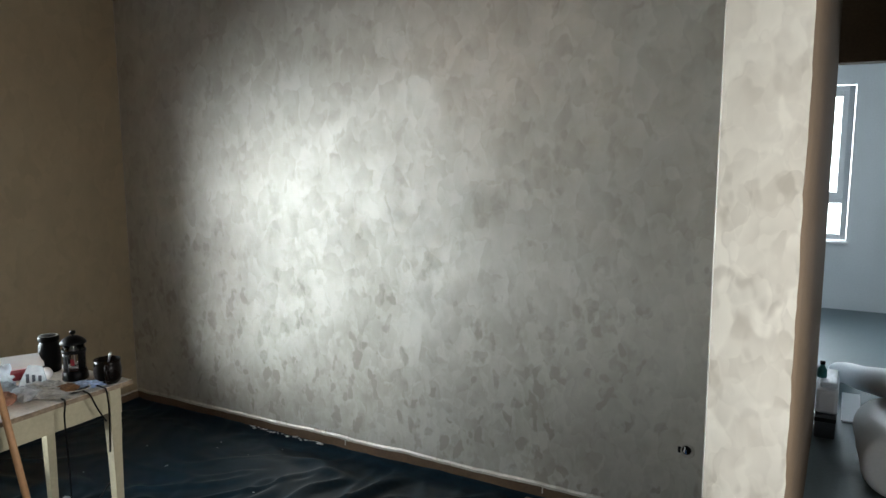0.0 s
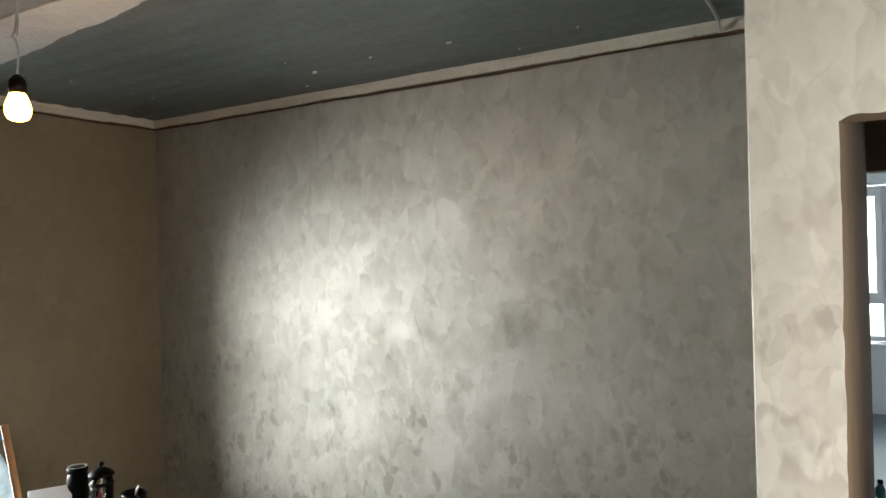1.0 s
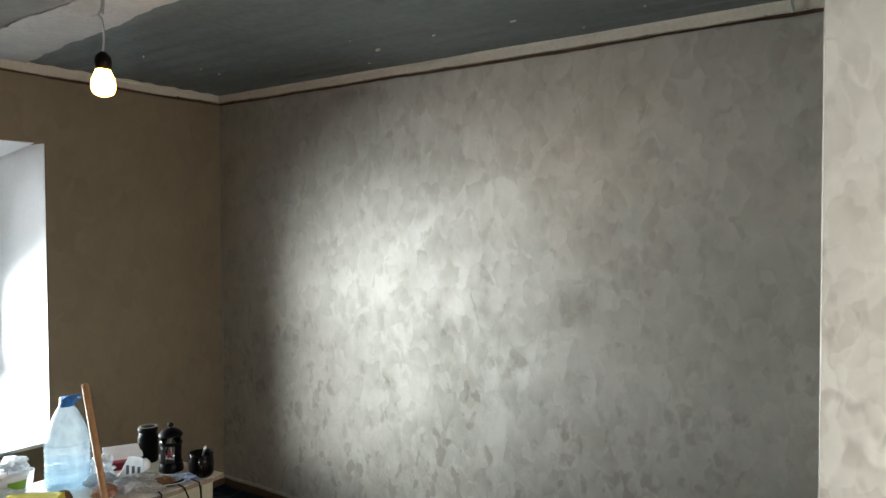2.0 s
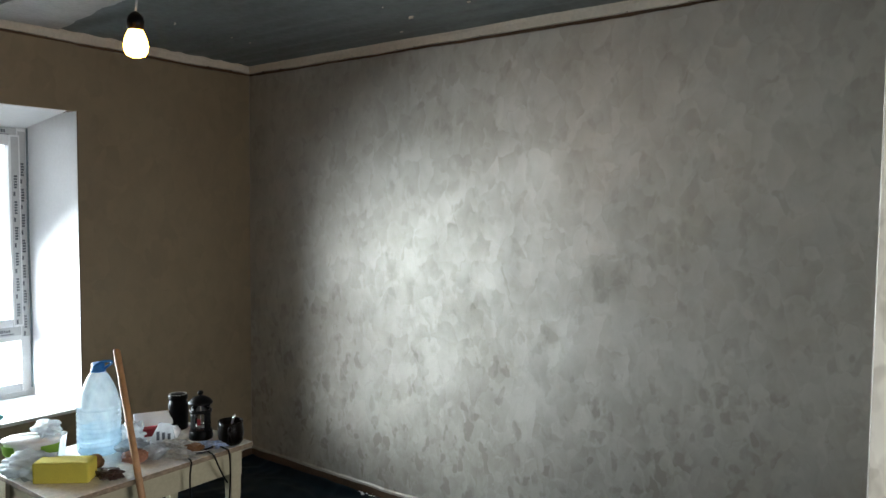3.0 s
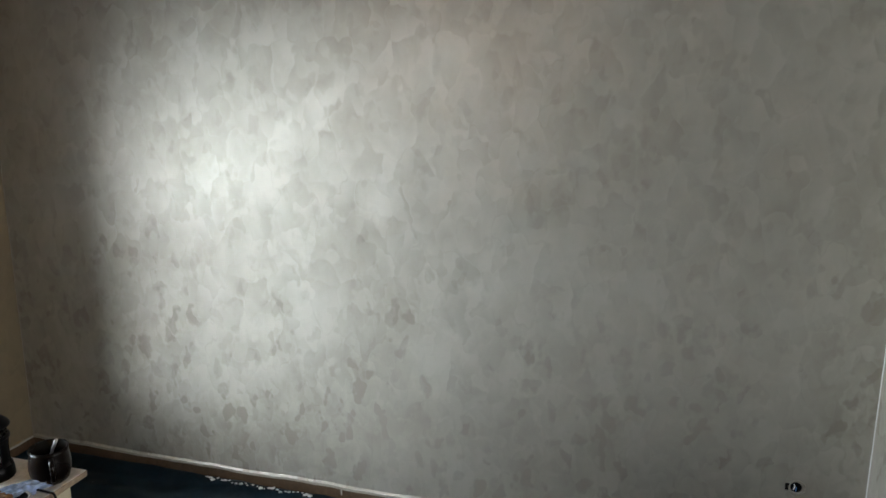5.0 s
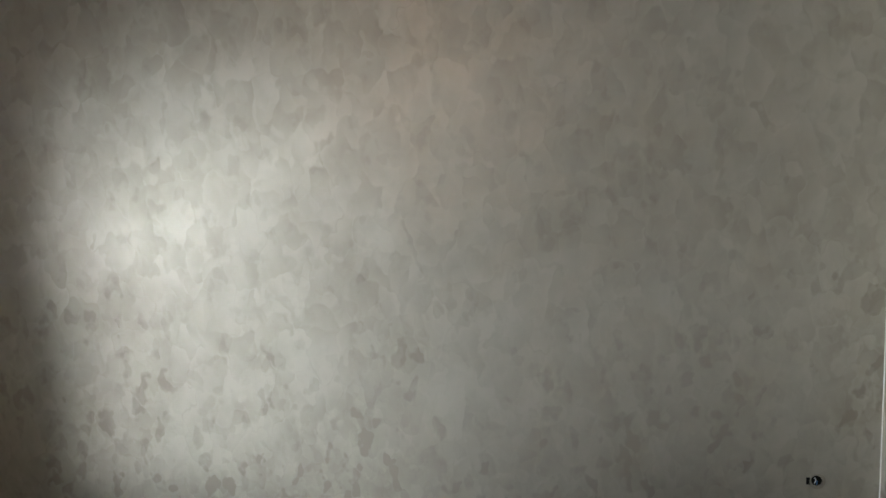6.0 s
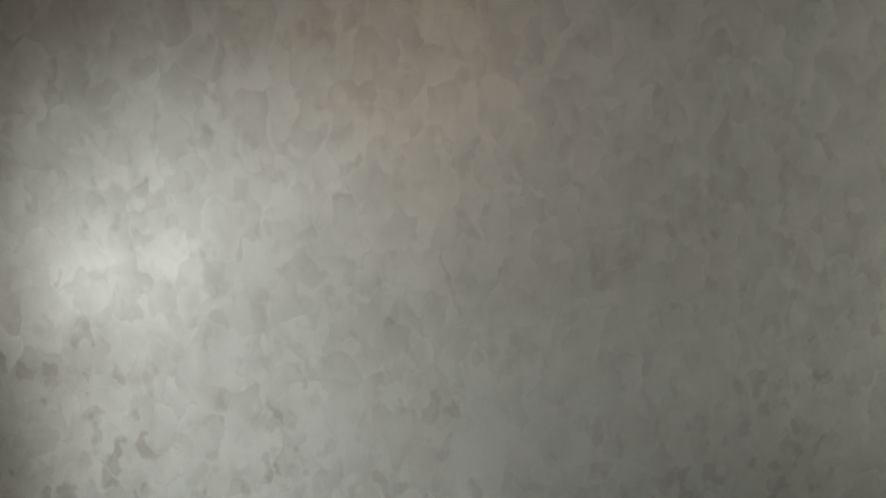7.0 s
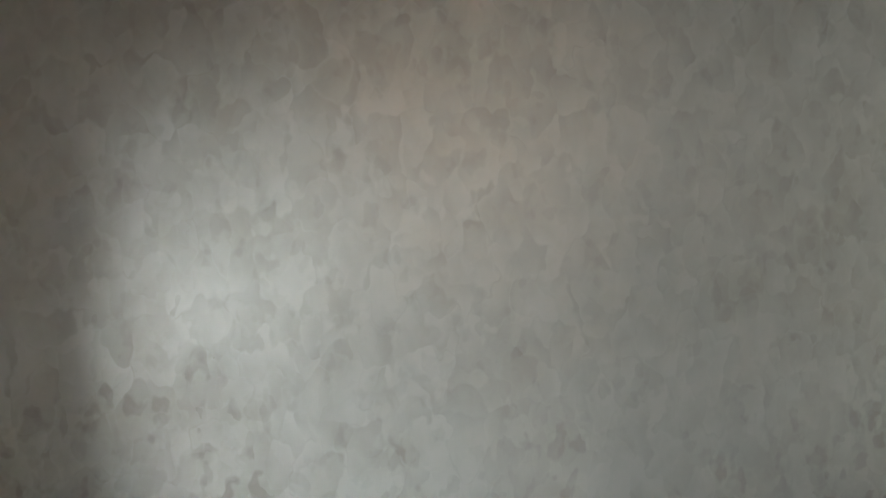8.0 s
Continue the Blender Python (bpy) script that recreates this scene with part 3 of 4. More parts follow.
def cove(name, length, axis, label):
    """Filled cove between wall and ceiling, over a dark gap with staples."""
    bm = bmesh.new()
    n = int(length / 0.06)
    prev = None
    for i in range(n + 1):
        s = length * i / n
        lo = 2.664 + 0.006 * noise.noise((s * 3, 1, 4)) + 0.004 * noise.noise((s * 15, 1, 4))
        out = 0.016 + 0.008 * noise.noise((s * 2, 7, 4)) + 0.006 * noise.noise((s * 12, 7, 4))
        pts = ((-0.016, lo), (0.006, lo), (0.012, lo + 0.03), (out, H - 0.009), (out + 0.006, H + 0.02), (-0.016, H + 0.02))
        col = [bm.verts.new((s, -d, z) if axis == 'x' else (d, -s, z)) for d, z in pts]
        if prev:
            for q in range(5):
                bm.faces.new((prev[q], col[q], col[q + 1], prev[q + 1]))
        prev = col
    bmesh.ops.recalc_face_normals(bm, faces=bm.faces)
    ob = tagged(link(name, bm, M_COVE), label, "cornice", kind="structure")
    rnd = random.Random(7)
    s = 0.15
    while s < length - 0.05:
        z = 2.662 + 0.004 * rnd.random()
        e = 0.004 + 0.004 * rnd.random()
        part("staple", box(s - e, s + e, -0.006, 0.0, z, z + e) if axis == 'x' else box(0, 0.006, -s - e, -s + e, z, z + e), M_BLACK, ob)
        s += rnd.uniform(0.09, 0.22)
    return ob


cove("trim_5", L, 'x', "cream filled cove above a dark brown gap")
cove("trim_6", 3.2, 'y', "cream filled cove above a dark brown gap")


# pale filler lines in the inner corners
slab("trim_7", L - 0.004, L - 0.0005, -0.004, -0.0005, 0.10, TOP, M_WHITE, "thin pale filler line in the corner", "trim")
slab("trim_8", 0.0005, 0.0028, -0.0028, -0.0005, 0.10, TOP, M_LIP, "thin pale filler line in the corner", "trim")

# ---- floor film ----
def film():
    bm = bmesh.new()
    x0, x1, y0, y1, st = 0.0, EAST - 0.05, SOUTH + 0.05, 0.012, 0.0145
    nx, ny = int((x1 - x0) / st), int((y1 - y0) / st)
    rows = []
    for i in range(nx + 1):
        row = []
        for j in range(ny + 1):
            x, y = x0 + (x1 - x0) * i / nx, y0 + (y1 - y0) * j / ny
            if x > L - 0.005 and y > P - 0.005:
                row.append(None)
                continue
            wx, wy = x + 0.25 * noise.noise((x * 1.3, y * 1.3, 5)), y + 0.25 * noise.noise((x * 1.3, y * 1.3, 9))
            gather = max(0.0, 0.6 + 1.5 * noise.noise((x * 0.9, y * 0.9, 21)))
            r1 = math.exp(-(noise.noise((wx * 1.5 + wy * 0.9, wy * 1.3 - wx * 0.8, 1)) * 10) ** 2)
            r2 = math.exp(-(noise.noise((wx * 2.6 - wy * 2.9, wy * 1.9 + wx * 1.4, 3)) * 9) ** 2)
            r3 = math.exp(-(noise.noise((wx * 4.4 + wy * 3.4, wy * 3.9 - wx * 1.2, 13)) * 6) ** 2)
            h = gather * (0.032 * r1 + 0.024 * r2 + 0.012 * r3) + 0.006 * noise.noise((x * 2.2, y * 2.2, 2)) + 0.0015 * noise.noise((x * 9, y * 9, 2))
            edge = min(x, -y if x < L else 9)
            h *= min(1.0, 0.25 + max(edge, 0) / 0.25)
            h += (0.026 + 0.012 * noise.noise((x * 2.3, y * 2.3, 31))) * max(0, 1 - max(edge, 0) / 0.09) ** 2
            row.append(bm.verts.new((x, y, 0.002 + max(0, h))))
        rows.append(row)
    for a, b in zip(rows, rows[1:]):
        for j in range(ny):
            q = (a[j], b[j], b[j + 1], a[j + 1])
            if None not in q:
                bm.faces.new(q)
    ob = link("plastic_film", bm, M_FILM, smooth=True)
    return tagged(ob, "wrinkled black plastic film spread over the floor", "floor covering")


film()


def crumbs(name, spots, material, label, category):
    bm = bmesh.new()
    rnd = random.Random(3)
    for x, y, z, s in spots:
        a = rnd.random() * 6.3
        v = [bm.verts.new((x + s * rnd.uniform(0.5, 1) * math.cos(a + k * 1.26), y + s * rnd.uniform(0.4, 0.9) * math.sin(a + k * 1.26), z + 0.003 * rnd.random())) for k in range(5)]
        t = bm.verts.new((x, y, z + s * 0.35))
        for k in range(5):
            bm.faces.new((v[k], v[(k + 1) % 5], t))
        bm.faces.new(v[::-1])
    return tagged(link(name, bm, material), label, category, kind="stuff")


rnd = random.Random(11)
crumbs("plaster_crumbs", [(rnd.uniform(0.4, 3.6), rnd.uniform(-1.9, -0.15), 0.014, rnd.uniform(0.004, 0.011)) for _ in range(70)], M_PAPER, "small white plaster crumbs on the black film", "debris")
crumbs("torn_paper_scraps", [(1.05 + 0.55 * k / 26, -0.022 + rnd.uniform(-0.01, 0.01), 0.034 + 0.008 * rnd.random(), rnd.uniform(0.006, 0.02)) for k in range(27)], M_PAPER, "torn white scraps along the foot of the wall", "debris")


# short white smears on the bare strip under the plaster
bm = bmesh.new()
for x, w in ((1.74, 0.007), (2.93, 0.006), (3.38, 0.009)):
    box(x - w / 2, x + w / 2, 0.0145, 0.019, 0.045, 0.078, 0.001, bm)
tagged(link("filler_smears", bm, M_LIP), "short pale filler smears on the bare brown strip", "filler", kind="stuff")
# flecks of white filler stuck to the dark ceiling
rnd = random.Random(5)
bm = bmesh.new()
for _ in range(11):
    x, y, s, a = rnd.uniform(0.6, 3.7), rnd.uniform(-1.2, -0.12), rnd.uniform(0.004, 0.014), rnd.uniform(-0.4, 0.4)
    ring = [(x + s * (1.0 + 0.4 * rnd.random()) * math.cos(k * 1.05 + a), y + 0.35 * s * (0.6 + 0.7 * rnd.random()) * math.sin(k * 1.05 + a)) for k in range(6)]
    lo, hi = [bm.verts.new((p, q, H - 0.0085)) for p, q in ring], [bm.verts.new((p, q, H + 0.004)) for p, q in ring]
    bm.faces.new(lo[::-1])
    for k in range(6):
        bm.faces.new((lo[k], lo[(k + 1) % 6], hi[(k + 1) % 6], hi[k]))
bmesh.ops.recalc_face_normals(bm, faces=bm.faces)
tagged(link("filler_flecks", bm, M_COVE), "small pale flecks of filler on the dark ceiling", "filler", kind="stuff")


# ---- fixtures ----
def bulb(x, y, z):
    b = thing("hanging_bulb", x, y, z, "lit bare bulb hanging on a twisted grey cord", "lamp")
    part("glass_bulb", lathe([(0, -0.046), (0.012, -0.045), (0.024, -0.039), (0.0295, -0.026), (0.031, -0.010), (0.028, 0.008), (0.022, 0.026), (0.016, 0.040)], 24), M_BULB, b, "glowing warm white bulb", True)
    part("socket", lathe([(0.015, 0.034), (0.021, 0.036), (0.022, 0.062), (0.019, 0.076), (0.010, 0.088), (0.004, 0.092)], 20), M_BLACK, b, "black lamp socket", True)
    part("cord", tube(bend([(0, 0, 0.088), (0.004, 0.002, 0.14), (-0.003, 0.0, 0.19), (-0.012, -0.004, 0.205), (-0.004, 0.0, 0.225), (0.002, 0.003, 0.30), (0.0, 0.0, 0.42), (0, 0, (H - z) / 1.04)], 8), 0.0028, 6), M_GREYCABLE, b)
    part("cord", tube(bend([(0.004, 0, 0.205), (0.006, 0.002, 0.25), (-0.002, 0.004, 0.32), (0.004, -0.003, 0.40), (0.002, 0, (H - z) / 1.04)], 8), 0.0024, 6), M_GREYCABLE, b)
    part("wire_tail", tube([(-0.012, -0.004, 0.205), (-0.03, -0.012, 0.20)], 0.002, 6), M_GREYCABLE, b)
    return b


bulb(1.88, -1.893, 2.286).scale = (1.20, 1.20, 1.04)

cable = thing("ceiling_cable", 3.58, -0.05, H, "grey conduit cable fixed along the dark ceiling", "cable")
part("conduit", tube(bend([(0.0, 0.03, -0.055), (-0.002, 0.0, -0.03), (0.004, -0.06, -0.014), (0.015, -0.45, -0.011), (0.02, -1.0, -0.011), (0.02, -1.6, -0.016)], 8), 0.008, 8), M_GREYCABLE, cable)

sock = thing("socket_box", 3.602, 0.0, 0.407, "empty round wall box with loose wires in the plaster", "socket box")
part("rim", lathe([(0.0, 0.001), (0.019, 0.001), (0.020, 0.004), (0.023, 0.0045), (0.024, 0.002), (0.0265, 0.002), (0.0275, 0.0035), (0.030, 0.003), (0.031, 0.0)], 28), M_LIP, sock, "chipped pale rim with a groove").matrix_local = pose(0, 0, 0, 90)
# no hollow is cut: a black disc and plate stand for the shade inside
part("shade_plate", lathe([(0.0, 0.0055), (0.015, 0.0055), (0.0195, 0.0045), (0.0195, 0.001)], 24), M_BLACK, sock, "black disc for the shade in the hollow").matrix_local = pose(-0.004, 0, 0.005, 90)
part("shade_plate", box(-0.041, -0.027, -0.003, 0.0, -0.012, 0.016, 0.001), M_BLACK, sock, "black plate for the shade in the slot")
part("wire", tube(bend([(-0.012, -0.004, -0.006), (-0.014, -0.014, 0.002), (-0.010, -0.012, 0.012), (-0.012, -0.004, 0.016)], 6), 0.0022, 6), M_TUB, sock)
part("wire", tube(bend([(-0.004, -0.004, -0.010), (-0.006, -0.012, -0.004), (-0.004, -0.010, 0.008)], 6), 0.0022, 6), M_BLUE, sock)
# ---- table and the things on it ----
TZ = 0.70


def table():
    t = thing("kitchen_table", 1.12, -1.53, 0, "small old cream painted wooden kitchen table", "table", turn=1.0)
    bm = box(-0.30, 0.30, -0.438, 0.438, TZ - 0.022, TZ, 0.004)
    for f in bm.faces:
        if abs(f.normal.z) < 0.5:
            f.material_index = 1
    part("tabletop", bm, [M_TOP, M_EDGE], t, "worn white top with dark bare edges")
    for x0, x1, y0, y1 in ((0.232, 0.252, -0.36, 0.36), (-0.252, -0.232, -0.36, 0.36), (-0.22, 0.22, 0.362, 0.382), (-0.22, 0.22, -0.382, -0.362)):
        part("apron", box(x0, x1, y0, y1, TZ - 0.135, TZ - 0.023, 0.002), M_TABLE, t)
    for sx in (-1, 1):
        for sy in (-1, 1):
            bm = bmesh.new()
            x, y = 0.240 * sx, 0.370 * sy
            rings = []
            for z, r in ((0.006, 0.017), (0.35, 0.021), (0.555, 0.026), (0.558, 0.028), (TZ - 0.023, 0.028)):
                rings.append([bm.verts.new((x + a * r, y + b * r, z)) for a, b in ((-1, -1), (1, -1), (1, 1), (-1, 1))])
            for a, b in zip(rings, rings[1:]):
                for k in range(4):
                    bm.faces.new((a[k], a[(k + 1) % 4], b[(k + 1) % 4], b[k]))
            bm.faces.new(rings[0][::-1])
            bm.faces.new(rings[-1])
            part("leg", bm, M_TABLE, t)
    return t


table()


def crumple(name, x, y, z, rx, ry, rz, material, label, category, seed=0, rough=0.35, turn=0, cuts=4):
    """A crumpled soft thing: a flattened ball pulled into folds, with a flat foot."""
    bm = bmesh.new()
    bmesh.ops.create_icosphere(bm, subdivisions=cuts, radius=1)
    for v in bm.verts:
        d = v.co.normalized()
        f = 1 + rough * (noise.noise(d * 1.8 + Vector((seed, 0, 0))) + 0.6 * (1 - 2 * abs(noise.noise(d * 3.6 + Vector((0, seed, 0))))) + 0.35 * (1 - 3 * abs(noise.noise(d * 8.5 + Vector((seed, seed, 0)))))) - rough * 0.45
        v.co = Vector((d.x * rx * f, d.y * ry * f, max(0.002, (d.z * f + 0.75) * rz * 0.57)))
    ob = link(name, bm, material, smooth=rough < 0.3 or material is M_BAG)
    ob.matrix_world = pose(x, y, z, 0, 0, turn)
    return tagged(ob, label, category, group="bags on the table" if name == "plastic_bag" else "")


def bottle(x, y):
    b = thing("water_bottle", x, y, TZ, "large cloudy plastic water bottle with a blue cap", "bottle", turn=20)
    prof = [(0.0, 0.002), (0.078, 0.0), (0.088, 0.012)]
    z = 0.02
    while z < 0.19:
        prof += [(0.089, z), (0.0905, z + 0.007), (0.086, z + 0.014)]
        z += 0.0205
    prof += [(0.090, 0.195), (0.087, 0.215), (0.076, 0.255), (0.059, 0.300), (0.042, 0.335), (0.028, 0.353), (0.024, 0.358)]
    part("bottle_body", lathe(prof, 32), M_PET, b, "cloudy ribbed body", True)
    part("water", lathe([(0, 0.006), (0.082, 0.008), (0.084, 0.11), (0, 0.11)], 28), M_WATER, b, "", True)
    cap = part("cap", lathe([(0.029, 0.352), (0.031, 0.356), (0.030, 0.362), (0.027, 0.366), (0.027, 0.388), (0.022, 0.392), (0, 0.392)], 24), M_BLUE, b, "blue screw cap", True)
    part("carry_strap", tube(bend([(0.024, 0.01, 0.365), (0.05, 0.02, 0.386), (0.062, 0.005, 0.400), (0.03, -0.015, 0.398), (0.0, -0.026, 0.380)], 8), 0.006, 8), M_BLUE, cap, "blue carrying strap", True)
    return b


bottle(1.0, -1.585)

# wooden pole that leans on the table's edge
pole = thing("wooden_pole", 1.585, -1.622, 0.0, "plain round wooden pole leaning against the table", "pole")
part("shaft", tube([(0, 0, 0.012), (-0.225, -0.072, 1.205)], 0.0135, 12), M_POLE, pole, "", True)
part("rounded_end", lathe([(0.0135, 0), (0.012, 0.005), (0.007, 0.009), (0, 0.010)], 12, at=(-0.225, -0.072, 1.203)), M_POLE, pole, "", True)

sp = link("sponge", box(-0.105, 0.105, -0.045, 0.045, 0, 0.082, 0.007), M_YELLOW)
sp.matrix_world = pose(1.222, -1.835, TZ + 0.001, 0, 0, 41.5)
tagged(sp, "large bright yellow washing sponge on the table", "sponge")


def tub(x, y):
    t = thing("food_container", x, y, TZ, "white oval food container with green side panels", "container", turn=48)
    oval = Matrix.Diagonal((1.45, 1.0, 1.0, 1.0))

    def ring(prof):
        bm = lathe(prof, 32)
        bmesh.ops.transform(bm, matrix=oval, verts=bm.verts)
        return bm
    part("container_body", ring([(0, 0.001), (0.048, 0.0), (0.054, 0.02), (0.060, 0.085), (0.061, 0.09)]), M_TUB, t, "", True)
    part("lid", ring([(0.061, 0.088), (0.064, 0.09), (0.064, 0.097), (0.055, 0.102), (0.03, 0.104), (0, 0.104)]), M_TUB, t, "", True)
    for a in (-60, 50, 200):
        bm = bmesh.new()
        prev = None
        for k in range(9):
            u = radians(a + k * 6)
            col = [bm.verts.new((1.45 * (0.0575 + 0.0075 * (z - 0.02) / 0.065) * math.cos(u), (0.0575 + 0.0075 * (z - 0.02) / 0.065) * math.sin(u), z)) for z in (0.045, 0.082)]
            if prev:
                bm.faces.new((prev[0], col[0], col[1], prev[1]))
            prev = col
        part("side_panel", bm, M_GREEN, t, "green panel", True)
    part("carry_handle", tube(bend([(-0.07, 0.0, 0.10), (-0.05, -0.01, 0.112), (0.05, -0.01, 0.112), (0.07, 0.0, 0.10)], 6), 0.004, 6), M_TUB, t, "", True)
    return t


tub(0.935, -1.835).scale = (1.22, 1.22, 1.12)
crumple("plastic_bag", 0.955, -1.78, TZ + 0.118, 0.066, 0.046, 0.050, M_BAG, "small crumpled white plastic bag on the container", "bag", 2, 0.5)
crumple("plastic_bag", 1.085, -1.885, TZ, 0.118, 0.070, 0.088, M_BAG, "crumpled translucent plastic bag behind the sponge", "bag", 5, 0.5, 40)
cup = thing("plastic_cup", 0.90, -1.715, TZ, "cloudy disposable plastic cup", "cup")
part("cup_wall", lathe([(0, 0.002), (0.026, 0.0), (0.027, 0.004), (0.036, 0.088), (0.038, 0.090), (0.035, 0.089)], 20), M_CUP, cup, "", True)
crumple("bread_piece", 1.165, -1.70, TZ, 0.045, 0.035, 0.05, M_BREAD, "piece of brown bread beside the sponge", "bread", 3, 0.25, 30)
crumple("wrapped_snack", 1.335, -1.715, TZ, 0.055, 0.035, 0.036, M_DARKFOOD, "dark brown wrapped food piece near the table edge", "food", 8, 0.45, 20)
crumple("vegetable_bag", 1.235, -1.555, TZ, 0.056, 0.05, 0.046, M_ROOT, "reddish vegetables in a thin bag", "vegetables", 4, 0.25)
crumple("plastic_bag", 1.13, -1.50, TZ, 0.075, 0.06, 0.05, M_BAG, "crumpled white plastic bag on the table", "bag", 9, 0.5)
crumple("plastic_bag", 1.045, -1.465, TZ, 0.060, 0.055, 0.105, M_BAG, "upright crumpled white plastic bag", "bag", 12, 0.5)
crumple("snack_bag", 1.245, -1.375, TZ, 0.070, 0.045, 0.042, M_FOIL, "open grey patterned snack bag", "bag", 14, 0.5, 30)
crumple("wrapper", 1.290, -1.425, TZ, 0.095, 0.050, 0.034, M_FOIL, "flat crumpled grey wrapper near the edge", "wrapper", 16, 0.5, 30)
crumple("wrapper", 1.32, -1.335, TZ + 0.006, 0.05, 0.035, 0.03, M_BREAD, "brown crumpled wrapper near the edge", "wrapper", 18, 0.4, 10)
crumple("wrapper", 1.325, -1.265, TZ, 0.095, 0.034, 0.028, M_BLUEFOIL, "crumpled blue and white wrapper by the mug", "wrapper", 25, 0.5, 60)
crumple("plastic_bag", 1.255, -1.47, TZ, 0.05, 0.055, 0.05, M_BAG, "thin crumpled clear bag", "bag", 21, 0.5)
pb = link("paper_ball", lathe([(0, 0), (0.02, 0.003), (0.03, 0.018), (0.03, 0.034), (0.018, 0.05), (0, 0.054)], 20), M_TUB, smooth=True)
pb.matrix_world = pose(1.075, -1.275, TZ)
tagged(pb, "small round white plastic lid piece", "container")
stripes = thing("striped_bag", 1.150, -1.375, TZ + 0.004, "folded white bag with dark printed stripes", "bag", turn=56)
stripes.scale = (1.05, 1.05, 1.0)
bm = bmesh.new()
v = [bm.verts.new(p) for p in ((-0.06, 0, 0), (0.05, 0, 0), (0.035, 0.022, 0.085), (-0.015, 0.03, 0.095), (-0.06, 0.05, 0), (0.05, 0.05, 0))]
for q in ((0, 1, 2, 3), (1, 5, 2), (5, 4, 3, 2), (4, 0, 3), (0, 4, 5, 1)):
    bm.faces.new([v[i] for i in q])
part("bag_body", bm, M_BAG, stripes)
for k in range(3):
    part("stripe", box(-0.026 + 0.022 * k, -0.014 + 0.022 * k, -0.005, -0.002, 0.022, 0.060 - 0.006 * k), M_INK, stripes).matrix_local = pose(0, 0, 0, -16)

tray = thing("shallow_dish", 1.315, -1.34, TZ, "shallow dark dish with a pale rim", "dish", turn=38)
for nm, prof, mt in (("dish_body", [(0, 0.002), (0.045, 0.0), (0.062, 0.012), (0.066, 0.016), (0.06, 0.014), (0.044, 0.005), (0, 0.005)], M_BLACK), ("dish_rim", [(0.064, 0.014), (0.068, 0.017), (0.067, 0.020), (0.063, 0.017)], M_FOIL)):
    bm = lathe(prof, 28)
    bmesh.ops.transform(bm, matrix=Matrix.Diagonal((1.5, 0.85, 1, 1)), verts=bm.verts)
    part(nm, bm, mt, tray, "", True)

# red box with a white lid leaning on it
bx = thing("red_food_box", 0.965, -1.32, TZ, "small red plastic box with a white lid leaning", "container", turn=63)
part("box_body", box(-0.06, 0.06, -0.035, 0.035, 0, 0.035, 0.006), M_RED, bx, "dark red body")
part("box_lid", box(-0.085, 0.085, -0.035, 0.035, -0.004, 0.004, 0.003), M_TUB, bx, "white lid").matrix_local = pose(0.01, 0.03, 0.066, 50, 0, 0)
st = link("salt_shaker", lathe([(0, 0), (0.012, 0), (0.012, 0.075), (0.014, 0.078), (0.014, 0.088), (0, 0.09)], 16), M_TUB, smooth=True)
st.matrix_world = pose(0.98, -1.42, TZ)
tagged(st, "slim white plastic tube standing on the table", "container")


def canister(x, y):
    c = thing("black_canister", x, y, TZ, "tall glossy black storage jar with a lid", "jar")
    part("jar_body", lathe([(0, 0), (0.038, 0.0), (0.042, 0.006), (0.042, 0.108), (0.037, 0.124), (0.034, 0.132)], 28), M_BLACK, c, "", True)
    part("lid", lathe([(0.040, 0.132), (0.041, 0.134), (0.041, 0.150), (0.037, 0.155), (0, 0.156)], 28), M_BLACK, c, "black lid", True)
    part("lid_rim", lathe([(0.030, 0.1555), (0.036, 0.1558), (0.0375, 0.1555)], 28), M_FOIL, c, "thin grey ring on the lid", True)
    return c


canister(0.972, -1.185).scale = (1.1, 1.1, 1.08)


